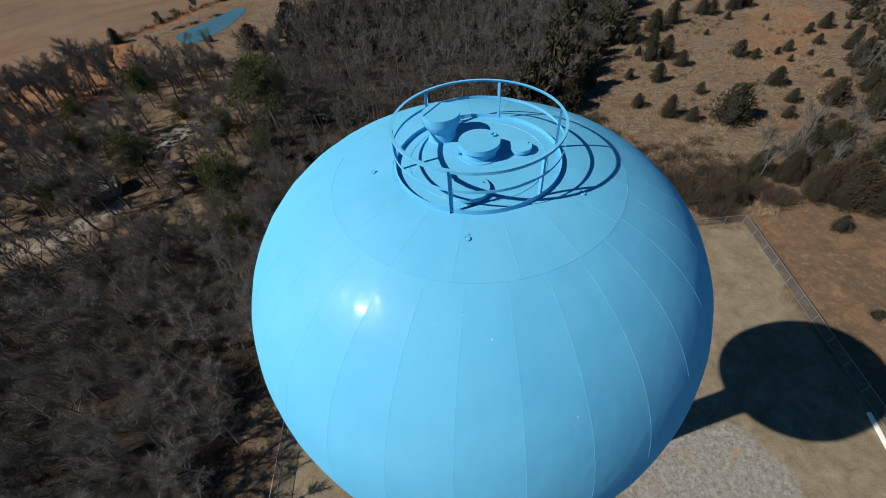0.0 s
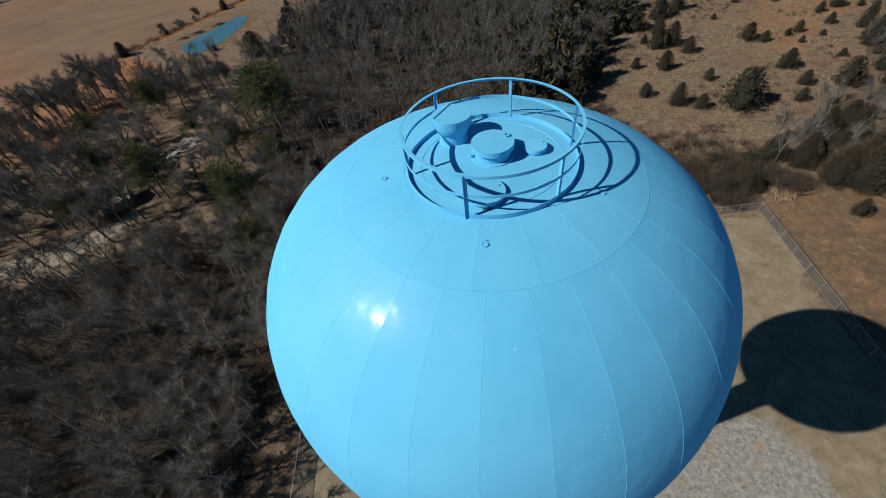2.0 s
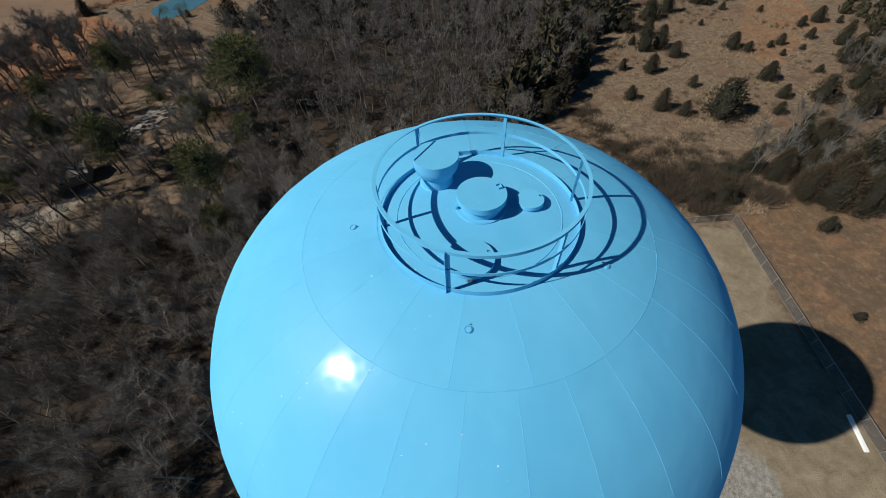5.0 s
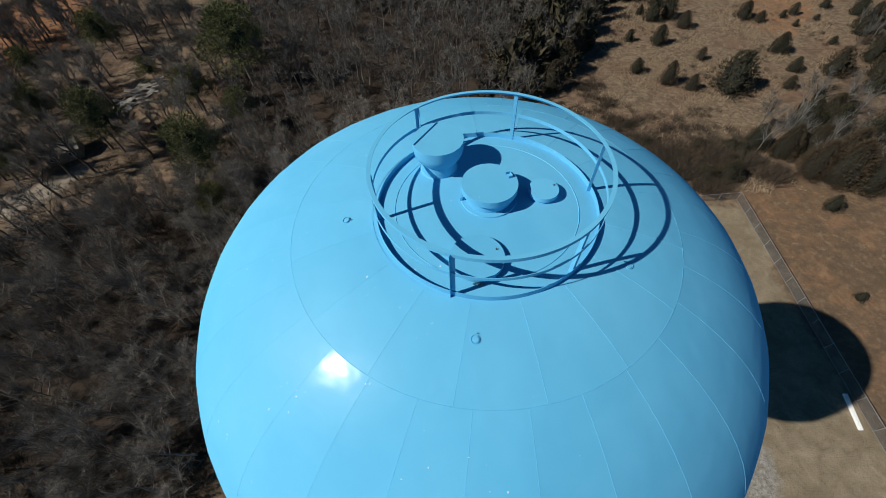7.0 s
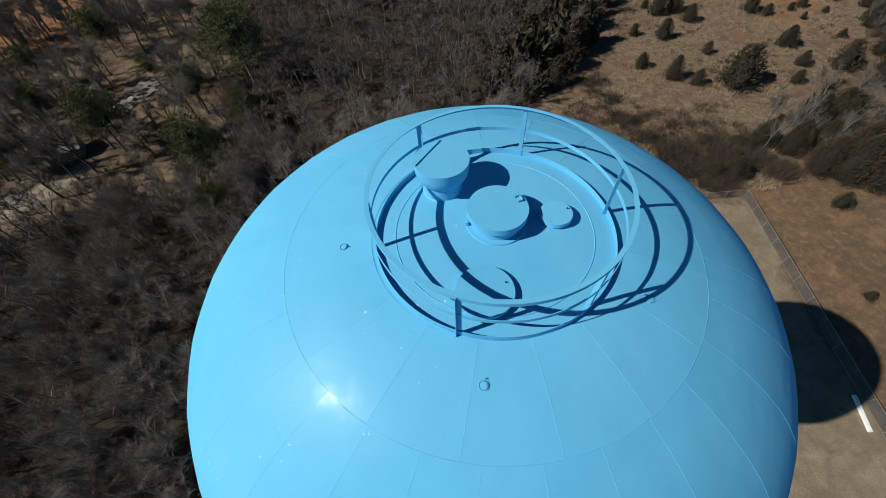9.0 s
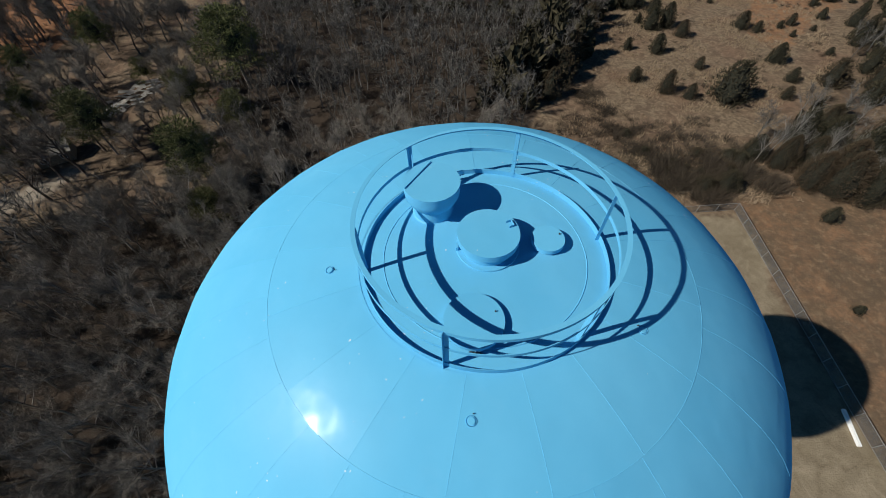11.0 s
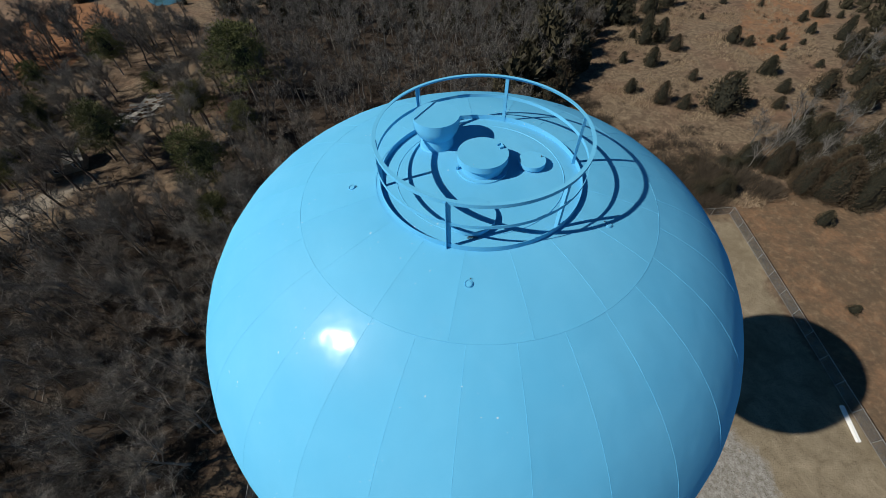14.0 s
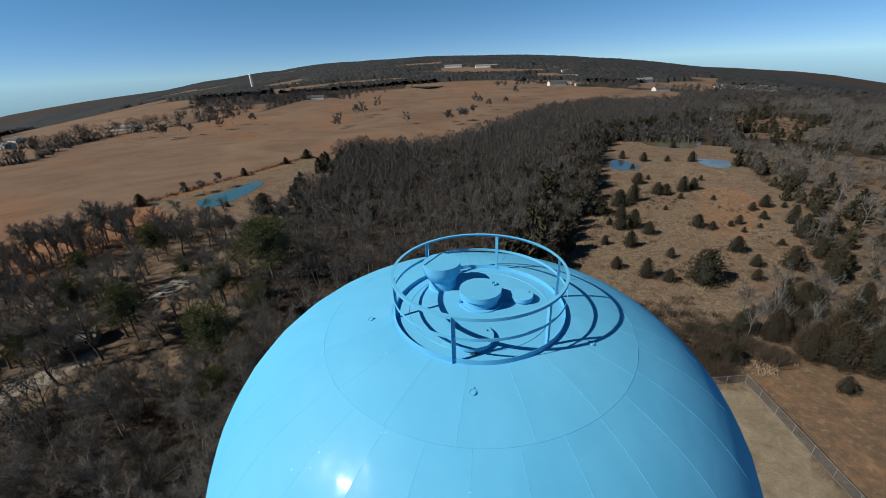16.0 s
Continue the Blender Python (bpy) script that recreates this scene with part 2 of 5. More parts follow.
WHITE = plain("white_paint", (0.74, 0.74, 0.72), (0.82, 0.82, 0.80), 3.0, 0.5)
TINROOF = plain("grey_tin_roof", (0.20, 0.20, 0.195), (0.30, 0.295, 0.28), 2.0, 0.5, 0.2)
DARKROOF = plain("dark_shingle_roof", (0.06, 0.055, 0.05), (0.11, 0.10, 0.09), 3.0)
SIDING = plain("pale_siding", (0.55, 0.53, 0.48), (0.66, 0.64, 0.60), 2.0, 0.8)
GREYBOARD = plain("silvered_boards", (0.20, 0.185, 0.165), (0.40, 0.38, 0.35), 1.6, 0.85, 0.0, 0.0, 0.2, 0.5)
OLDWOOD = plain("weathered_wood", (0.16, 0.13, 0.10), (0.28, 0.24, 0.19), 4.0)
GLASS = plain("dark_window_glass", (0.02, 0.025, 0.03), (0.035, 0.04, 0.05), 1.0, 0.1, 0.0, 0.0, 0.5)
RUBBER = plain("dark_metal", (0.03, 0.03, 0.035), (0.06, 0.06, 0.06), 9.0, 0.5)
POND = water_material("pond_water", (0.032, 0.074, 0.078), 0.12)
GREYPOND = water_material("grey_pond_water", (0.045, 0.062, 0.075), 0.12)
PALEPOND = water_material("shallow_pond_water", (0.11, 0.13, 0.14), 0.15)
MURKY = water_material("murky_pond_water", (0.085, 0.075, 0.042), 0.15)


# ---- mesh helpers ----
def obj(name, data, parent=None, label=""):
    ob = new(name, data)
    ob.parent = parent
    return tagged(ob, label)


def part(name, bm, material, parent, label="", smooth=False):
    me = bpy.data.meshes.new(name)
    if smooth:
        for f in bm.faces:
            f.smooth = True
    bm.to_mesh(me)
    bm.free()
    me.materials.append(material)
    return obj(name, me, parent, label)


def tri_mesh(name, V, F, material, smooth=False):
    """A mesh from arrays of places and triangles."""
    V, F = np.asarray(V, np.float32), np.asarray(F, np.int32)
    me = bpy.data.meshes.new(name)
    me.vertices.add(len(V))
    me.vertices.foreach_set("co", V.ravel())
    me.loops.add(F.size)
    me.loops.foreach_set("vertex_index", F.ravel())
    me.polygons.add(len(F))
    me.polygons.foreach_set("loop_start", np.arange(0, F.size, 3, dtype=np.int32))
    me.polygons.foreach_set("loop_total", np.full(len(F), 3, np.int32))
    me.polygons.foreach_set("use_smooth", np.full(len(F), smooth))
    me.update(calc_edges=True)
    me.materials.append(material)
    return me


def thing(name, at=(0, 0, 0), label="", category="", group="", kind=""):
    ob = new(name)
    ob.location = at
    ob.empty_display_size = 0.2
    return tagged(ob, label, category, group, kind)


def box(bm, x0, y0, z0, x1, y1, z1, bevel=0.0):
    b = bmesh.new()
    bmesh.ops.create_cube(b, size=1.0)
    for v in b.verts:
        v.co = ((x0 + x1) / 2 + v.co.x * (x1 - x0), (y0 + y1) / 2 + v.co.y * (y1 - y0), (z0 + z1) / 2 + v.co.z * (z1 - z0))
    if bevel:
        bmesh.ops.bevel(b, geom=b.edges[:], offset=bevel, segments=2, affect="EDGES")
    me = bpy.data.meshes.new("tmp")
    b.to_mesh(me)
    b.free()
    bm.from_mesh(me)
    bpy.data.meshes.remove(me)
    return bm


def lathe(profile, n=64, cap=True):
    """A body of revolution round z from (r, z) pairs, top to bottom or the other way."""
    bm = bmesh.new()
    rings = []
    for r, z in profile:
        if r < 1e-6:
            rings.append([bm.verts.new((0, 0, z))])
        else:
            rings.append([bm.verts.new((r * math.cos(2 * math.pi * k / n), r * math.sin(2 * math.pi * k / n), z)) for k in range(n)])
    for a, b in zip(rings, rings[1:]):
        for k in range(n):
            j = (k + 1) % n
            q = [a[k % len(a)], a[j % len(a)], b[j % len(b)], b[k % len(b)]]
            q = list(dict.fromkeys(q))
            if len(q) > 2:
                bm.faces.new(q)
    bmesh.ops.recalc_face_normals(bm, faces=bm.faces[:])
    return bm


def hoop(section, radius, n=144, start=0.0, sweep=2 * math.pi):
    """A closed section of (radial, height) pairs swept round z at the given radius."""
    bm = bmesh.new()
    whole = abs(sweep - 2 * math.pi) < 1e-6
    m = n if whole else n + 1
    rings = []
    for k in range(m):
        a = start + sweep * k / n
        rings.append([bm.verts.new(((radius + dr) * math.cos(a), (radius + dr) * math.sin(a), dz)) for dr, dz in section])
    for k in range(n):
        a, b = rings[k], rings[(k + 1) % m]
        for i in range(len(section)):
            j = (i + 1) % len(section)
            bm.faces.new((a[i], a[j], b[j], b[i]))
    if not whole:
        bm.faces.new(rings[0])
        bm.faces.new(rings[-1])
    bmesh.ops.recalc_face_normals(bm, faces=bm.faces[:])
    return bm


def smooth_by_angle(ob, degrees=35):
    me = ob.data
    bm = bmesh.new()
    bm.from_mesh(me)
    for f in bm.faces:
        f.smooth = True
    for e in bm.edges:
        if len(e.link_faces) == 2 and e.calc_face_angle() > radians(degrees):
            e.smooth = False
    bm.to_mesh(me)
    bm.free()
    return ob


def inside(poly, x, y):
    hit = False
    for (x0, y0), (x1, y1) in zip(poly, poly[1:] + poly[:1]):
        if (y0 > y) != (y1 > y) and x < (x1 - x0) * (y - y0) / (y1 - y0) + x0:
            hit = not hit
    return hit


def inside_many(poly, X, Y):
    hit = np.zeros(X.shape, bool)
    for (x0, y0), (x1, y1) in zip(poly, poly[1:] + poly[:1]):
        c = (y0 > Y) != (y1 > Y)
        with np.errstate(divide="ignore", invalid="ignore"):
            hit ^= c & (X < (x1 - x0) * (Y - y0) / (y1 - y0 + 1e-12) + x0)
    return hit


def ground_z(x, y):
    """The lie of the land: level round the tower, rolling gently far off."""
    d = math.hypot(x, y)
    k = min(max((d - 260.0) / 700.0, 0.0), 1.0)
    bearing = max(-1.05, min(1.05, math.atan2(x, y) - 0.006))      # a broad rise runs away to the north
    swell = (131.0 - 610.0 * bearing ** 2) * (1.0 - math.exp(-((max(d - 300.0, 0.0) / 2200.0) ** 2)))
    return swell + k * k * 9.0 * (math.sin(x * 0.0031 + 1.3) * math.cos(y * 0.0026 + 0.4) + 0.45 * math.sin(x * 0.0083 + y * 0.0061))


# ---- the land ----
WOOD_MID = [(-68.8, 133.2), (-72.2, 192), (-70, 235), (-65, 268), (-49, 290), (-26, 274), (6, 278), (38, 297), (74, 365), (129, 440), (171, 490), (223, 530), (275, 490), (296, 420), (258, 348), (218, 310), (185, 294),
            (158, 290), (128, 270), (110, 245), (89.8, 202), (71.6, 159.9), (54.3, 129.1), (38.3, 101.9), (24.7, 80.5), (16.4, 58.1), (-15.6, 46.6), (-33.8, 42.7), (-46.8, 56.1), (-52.5, 83.9), (-61.2, 116.7)]
WOOD_LEFT = [(-30.7, 43.9), (-30.4, 20.8), (-30.2, 10.4), (-31.1, 0.2), (-31.4, -26.6), (-121.9, -27.9), (-142.4, 35.1), (-104, 40.6), (-84.2, 42.3), (-70.1, 49.5), (-57.3, 51.1), (-48, 57.2)]
YARD = [(-104.2, 41.7), (-70.2, 50.7), (-51.6, 60.6), (-53.7, 85.2), (-62.4, 116.6), (-74.9, 144.6), (-83.6, 145.7), (-100.1, 141.9), (-110.8, 132.6), (-120, 116.7), (-126.4, 100.3), (-132.4, 84.6), (-132.1, 39.8)]
YARD_EDGE = [(-150, 96), (-141, 118), (-128, 138), (-117, 141), (-113, 130), (-121, 112), (-131, 90)]
CLEARINGS = [[(-86.7, 103.3), (-79.9, 114.4), (-69.2, 113.6), (-67.5, 97.5), (-73.8, 81.9)], [(-76.9, 79.2), (-65.2, 86), (-58.7, 77.4), (-70.4, 72.1)], [(-66.7, 57.8), (-54, 63), (-45.5, 53.8), (-59.2, 48.7)], [(-81.4, 126.9), (-68.9, 121.9), (-70.6, 139), (-81, 144.3)], [(-111.5, 93.1), (-99.9, 91), (-94.9, 104.3), (-109.9, 111.7)], [(-78, 140.1), (-63.5, 140.8), (-61.4, 173.1), (-54.2, 213.7), (-53.6, 242.8), (-76, 244.9), (-81.2, 191.4)]]
WOOD_RIGHT = [(59.5, 58.3), (66.9, 51.4), (75.7, 48.2), (84.3, 43.8), (115.4, 40.1), (187.7, 73.7), (311, 182.5), (406, 288), (470, 440), (400, 480), (330, 430), (296, 402), (258, 340), (199, 253), (167, 201), (150, 165),
              (143, 142), (131, 119), (118.6, 110.7), (101.9, 86), (84.8, 71.4), (71.5, 66)]
BRUSH_BAND = [(36.3, 45.9), (50.8, 46.3), (61.3, 52.4), (65.4, 60.9), (56.7, 69.2), (42.8, 68.7), (29.3, 75.6), (24.4, 65.6)]
PASTURE = [(-592, 3.5), (-197.2, 84.6), (-172.7, 95.7), (-154.5, 131.9), (-147.1, 154.3), (-139.9, 174.8), (-129.5, 195.1), (-109.4, 227.7), (-86.6, 270.1), (-72.5, 255), (-52, 302), (-19.3, 286), (36, 308), (70, 376), (125, 453),
           (168, 503), (223, 543), (284, 505), (357, 575), (426, 676), (366, 776), (300, 906), (226, 1164), (69, 1174), (-83, 1089), (-188, 1014), (-250, 800), (-255, 644), (-300, 540), (-348, 471), (-343, 378), (-316, 313), (-340, 262)]
BARE = [(54, 44.1), (66.7, 49.1), (84, 41.5), (117, 35.6), (108.7, -44.6), (48.5, -45.3)]
ORANGE = [(-195, 78), (-172, 95), (-154, 131), (-147, 154), (-138, 173), (-126, 165), (-112, 150), (-107, 135), (-112, 112), (-118, 98), (-145, 82)]
LAWN = [(-21.6, -46), (47.5, -45.3), (52.8, 41.8), (-26.1, 39.5)]
GRAVEL = [(12.9, -4.9), (23.3, 5.4), (32.8, 7.6), (36.8, 2.6), (35.4, -7.4), (26.8, -20.1), (8.8, -18.5)]
ROAD = [(-138.7, 41.8), (-104.3, 42.8), (-86.7, 45), (-78, 52.7), (-73.7, 62.3), (-77.3, 64.5), (-84, 57.2), (-91.8, 51.2), (-106.4, 49), (-140.2, 48.5)]
DRIVE = [(-84.2, 86.5), (-77.8, 100.3), (-72.5, 94.6), (-76.1, 81.5)]
BANK = [(-139.2, 178.1), (-128.7, 198.5), (-112.1, 227.5), (-93.9, 258.3), (-92.4, 243.7), (-112.7, 213.3), (-126.6, 185.3)]
SHORE = [(-120.3, 169.7), (-106.9, 155), (-91.5, 160.4), (-84.7, 187.9), (-89.1, 214.9), (-104.6, 212.1), (-118.5, 190.8)]

xs = [-180.0 + 2 * k for k in range(201)]
ys = [-80.0 + 2 * k for k in range(171)]
for axis in (xs, ys):
    step = 2.0
    while axis[-1] < 4700:
        step *= 1.11
        axis.append(axis[-1] + step)
    step = 2.0
    while axis[0] > -4700:
        step *= 1.11
        axis.insert(0, axis[0] - step)
GX, GY = np.meshgrid(np.array(xs), np.array(ys))
ny, nx = GX.shape
GZ = np.array([[ground_z(x, y) for x in xs] for y in ys])


def zone(*polys):
    m = np.zeros(GX.shape)
    for p in polys:
        m[inside_many(p, GX, GY)] = 1.0
    s = m.copy()
    for _ in range(1):
        s = (np.roll(s, 1, 0) + np.roll(s, -1, 0) + np.roll(s, 1, 1) + np.roll(s, -1, 1) + 2 * s) / 6
    return s


rng = np.random.default_rng(11)
FIELDS = [[(-459, 431), (-585, 608), (-633, 810), (-455, 786), (-572, 1040), (-894, 1201), (-1681, 1906), (-743, 716)], [(-703, 937), (-672, 1214), (-1099, 2052), (-1245, 1853)], [(-395, 1067), (-263, 1263), (-60, 1244), (-64, 1345), (-289, 1399), (-481, 1309)],
          [(13, 1803), (242, 1737), (269, 1620), (93, 1558)], [(622, 1074), (767, 1111), (678, 901), (458, 667)], [(240, 318), (282, 352), (316, 372), (330, 345), (318, 302), (276, 258), (236, 240), (216, 262)], [(765, 785), (509, 434), (561, 481), (892, 893)],
          [(-394, 405), (-270, 620), (-255, 644), (-300, 800), (-455, 786), (-633, 810), (-585, 608), (-459, 431)], [(-470, 300), (-325, 318), (-356, 385), (-390, 396), (-459, 431), (-520, 420)], [(430, 690), (520, 760), (700, 1010), (560, 1060), (380, 800)], [(-620, 1320), (-400, 1500), (-520, 1750), (-760, 1560)], [(300, 930), (420, 960), (400, 1180), (260, 1160)]]
MEADOW = FIELDS[5]
FAR_FIELDS = []
for _ in range(46):
    d, a = 1350 * (2.9 ** rng.random()), radians(90 + rng.uniform(-58, 58))
    FAR_FIELDS.append((d * math.cos(a), d * math.sin(a), rng.uniform(0.04, 0.12) * d, rng.uniform(0.03, 0.065) * d, rng.uniform(-0.4, 0.4)))


def far_field(X, Y):
    m = np.zeros(np.shape(X), bool)
    for p in FIELDS:
        m |= inside_many(p, X, Y)
    for cx, cy, a, b, t in FAR_FIELDS:
        u, v = (X - cx) * math.cos(t) + (Y - cy) * math.sin(t), -(X - cx) * math.sin(t) + (Y - cy) * math.cos(t)
        m |= (u / a) ** 2 + (v / b) ** 2 < 1
    return m


def far_wood(X, Y):
    """Where the wooded distance lies."""
    far = (np.hypot(X, Y) > 300) & (Y > -60) & ~inside_many(PASTURE, X, Y) & ~far_field(X, Y)
    return far


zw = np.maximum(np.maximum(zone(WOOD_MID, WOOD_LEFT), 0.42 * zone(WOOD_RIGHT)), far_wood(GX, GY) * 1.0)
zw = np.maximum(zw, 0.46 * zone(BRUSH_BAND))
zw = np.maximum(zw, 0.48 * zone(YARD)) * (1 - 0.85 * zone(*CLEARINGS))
zb = np.maximum(zone(BARE) * 0.68, zone(SHORE) * 0.7)
WORN = [(92, 92), (116, 118), (129, 122), (134, 150), (118, 158), (104, 136), (88, 112)]
SCRUB = [(29.6, 91), (33.8, 73.3), (37.9, 58.8), (45.2, 46.1), (57.4, 45.3), (62.5, 53.7), (52.7, 60.5), (45, 66.3), (40.9, 77.3), (35.6, 93.8)]
zg = zone(GRAVEL)
zp = np.maximum(zone(PASTURE), far_field(GX, GY) * 0.7)
idx = np.arange(nx * ny).reshape(ny, nx)
q = np.stack([idx[:-1, :-1], idx[:-1, 1:], idx[1:, 1:], idx[1:, :-1]], -1).reshape(-1, 4)
tris = np.concatenate([q[:, [0, 1, 2]], q[:, [0, 2, 3]]])
me = tri_mesh("ground", np.stack([GX, GY, GZ], -1).reshape(-1, 3), tris, GROUND, True)
col = me.color_attributes.new("zone", "FLOAT_COLOR", "POINT")
col.data.foreach_set("color", np.stack([zw, zb, zg, zp], -1).astype(np.float32).ravel())
col = me.color_attributes.new("zone_b", "FLOAT_COLOR", "POINT")
zl = zone(LAWN)
col.data.foreach_set("color", np.stack([zl, np.maximum(zone(ORANGE, BANK), 0.5 * zone(WORN)), zone(ROAD) * 0.75, 0 * zl + 1], -1).astype(np.float32).ravel())
tagged(new("ground", me), "dry tan winter grass, leaf litter and red-brown soil", "ground", kind="structure")


def pond(name, outline, z, material, label):
    """A still sheet of water with a wavering shore."""
    n = len(outline)
    pts = []
    for i in range(n):
        p0, p1, p2, p3 = (Vector(outline[(i + k) % n]) for k in (-1, 0, 1, 2))
        for s in range(8):
            t = s / 8
            p = 0.5 * (2 * p1 + (p2 - p0) * t + (2 * p0 - 5 * p1 + 4 * p2 - p3) * t * t + (3 * p1 - p0 - 3 * p2 + p3) * t ** 3)
            w = 0.35 * noise.noise((p.x * 0.4, p.y * 0.4, 3.0))
            pts.append((p.x + w, p.y + w))
    bm = bmesh.new()
    top = [bm.verts.new((x, y, z)) for x, y in pts]
    low = [bm.verts.new((x, y, z - 0.3)) for x, y in pts]
    bm.faces.new(top)
    for i in range(len(pts)):
        j = (i + 1) % len(pts)
        bm.faces.new((top[i], top[j], low[j], low[i]))
    bmesh.ops.recalc_face_normals(bm, faces=bm.faces[:])
    bmesh.ops.triangulate(bm, faces=bm.faces[:])
    ob = part(name, bm, material, None, label)
    return tagged(ob, category="pond", kind="structure")


POND_FAR = (-7.4, 1072.3)
pond("pond", [(-113.1, 171.7), (-104.3, 162.8), (-97.5, 167.8), (-93.2, 184.1), (-92.9, 202.5), (-99.8, 205.5), (-105.8, 191.6), (-112, 181.3)], 0.07, POND, "teal farm pond with muddy tan banks")
pond("pond", [(-57.8, 1104.7), (-29.7, 1116.2), (-10.9, 1116.5), (14.5, 1095.6), (38.5, 1056), (26.7, 1022.5), (0.1, 1009.9), (-30.7, 1053.7)], ground_z(*POND_FAR) + 0.7, POND, "distant blue pond in the pasture")
pond("pond", [(146, 262), (158, 275), (173, 273), (181, 257), (176, 245), (164, 235), (154, 239), (145, 250)], 0.07, MURKY, "murky olive pond among winter grass")
pond("pond", [(100, 207), (105, 215), (110, 211), (111, 197), (106, 189), (98, 190), (96, 197)], 0.07, GREYPOND, "small dark blue pond beside the wood")
pond("pond", [(149, 206), (155, 204), (162, 199), (154, 186), (147, 186), (145, 196)], 0.07, PALEPOND, "small shallow grey-blue pond in grass")

# ---- the water tower ----
TANK_X, TANK_Y = -0.136, 0.165
A, B, LOW_B, ZC = 8.02, 7.411, 5.3, 40.667      # the tank's half width, its heights over and under its widest ring, that ring's height
BULGE = 2.482                           # its section is a little squarer than an ellipse
TOP = ZC + B
RING_R, RING_Z = 2.204, 48.013
RING_X, RING_Y = 0.048, -0.296
CROWN_X, CROWN_Y = RING_X - TANK_X, RING_Y - TANK_Y     # the crown sits a little off the tank's middle


def section(theta):
    """Radius and height of the tank's skin, theta from the crown down."""
    c, s = math.cos(theta), max(math.sin(theta), 0.0)
    k = (s ** BULGE + abs(c) ** BULGE) ** (-1.0 / BULGE)
    return A * s * k, ZC + (B if c > 0 else LOW_B) * c * k


def theta_at(radius):
    """How far down from the crown the skin reaches that radius."""
    lo, hi = 0.0, math.pi / 2
    for _ in range(40):
        mid = (lo + hi) / 2
        lo, hi = (mid, hi) if section(mid)[0] < radius else (lo, mid)
    return lo


def shift(z):
    return max(0.0, 1 - (TOP - z) / B) ** 5


def tank_point(theta, az, out=0.0):
    """A place on the tank, theta from the crown down, az round the axis; out: metres proud of it."""
    r, z = section(theta)
    (r0, z0), (r1, z1) = section(max(theta - 0.004, 0.0)), section(theta + 0.004)
    nr, nz = z0 - z1, r1 - r0
    k = out / (math.hypot(nr, nz) + 1e-12)
    e = shift(z)
    return Vector((TANK_X + CROWN_X * e + (r + nr * k) * math.cos(az), TANK_Y + CROWN_Y * e + (r + nr * k) * math.sin(az), z + nz * k))


def roof_at(x, y):
    """The height of the roof over a place near the crown."""
    z = TOP
    for _ in range(12):
        e = shift(z)
        r = math.hypot(x - TANK_X - CROWN_X * e, y - TANK_Y - CROWN_Y * e)
        z = ZC + B * max(0.0, 1 - (r / A) ** BULGE) ** (1 / BULGE)
    return z


TH_CROWN, TH_JOINT, TH_LOW = theta_at(2.29), theta_at(4.03), radians(112)
tower = thing("water_tower", (0, 0, 0), "sky-blue painted steel spheroid water tower on a pedestal", "water tower")


def shell():
    bm = bmesh.new()
    n, rings = 128, []
    for i in range(1, 72):
        th = TH_CROWN * i / 8 if i <= 8 else TH_CROWN + (radians(150.0) - TH_CROWN) * (i - 8) / 63
        rings.append([bm.verts.new(tank_point(th, 2 * math.pi * k / n)) for k in range(n)])
    z0 = rings[-1][0].co.z
    r0 = section(radians(150.0))[0]
    for i in range(1, 13):
        t = i / 12
        r = 1.65 + (r0 - 1.65) * (1 - t) ** 2.2
        z = z0 - 5.5 * t
        rings.append([bm.verts.new((TANK_X + r * math.cos(2 * math.pi * k / n), TANK_Y + r * math.sin(2 * math.pi * k / n), z)) for k in range(n)])
    for a, b in zip(rings, rings[1:]):
        for k in range(n):
            bm.faces.new((a[k], b[k], b[(k + 1) % n], a[(k + 1) % n]))
    c = bm.verts.new(tank_point(0, 0))
    for k in range(n):
        bm.faces.new((c, rings[0][k], rings[0][(k + 1) % n]))
    bmesh.ops.recalc_face_normals(bm, faces=bm.faces[:])
    return bm, z0 - 5.5


bm, bell = shell()
part("tank", bm, PAINT, tower, "glossy sky-blue welded tank shell", True)
bm = lathe([(1.65, bell + 0.05), (1.65, 6.0), (1.7, 4.6), (2.2, 2.6), (3.1, 0.6), (3.3, 0.0)], 48)
bmesh.ops.translate(bm, verts=bm.verts[:], vec=(TANK_X, TANK_Y, 0))
smooth_by_angle(part("pedestal", bm, PAINT, tower, "slender blue steel pedestal with flared base"))


def peak(u):
    return 1 - (2 * u - 1) ** 4


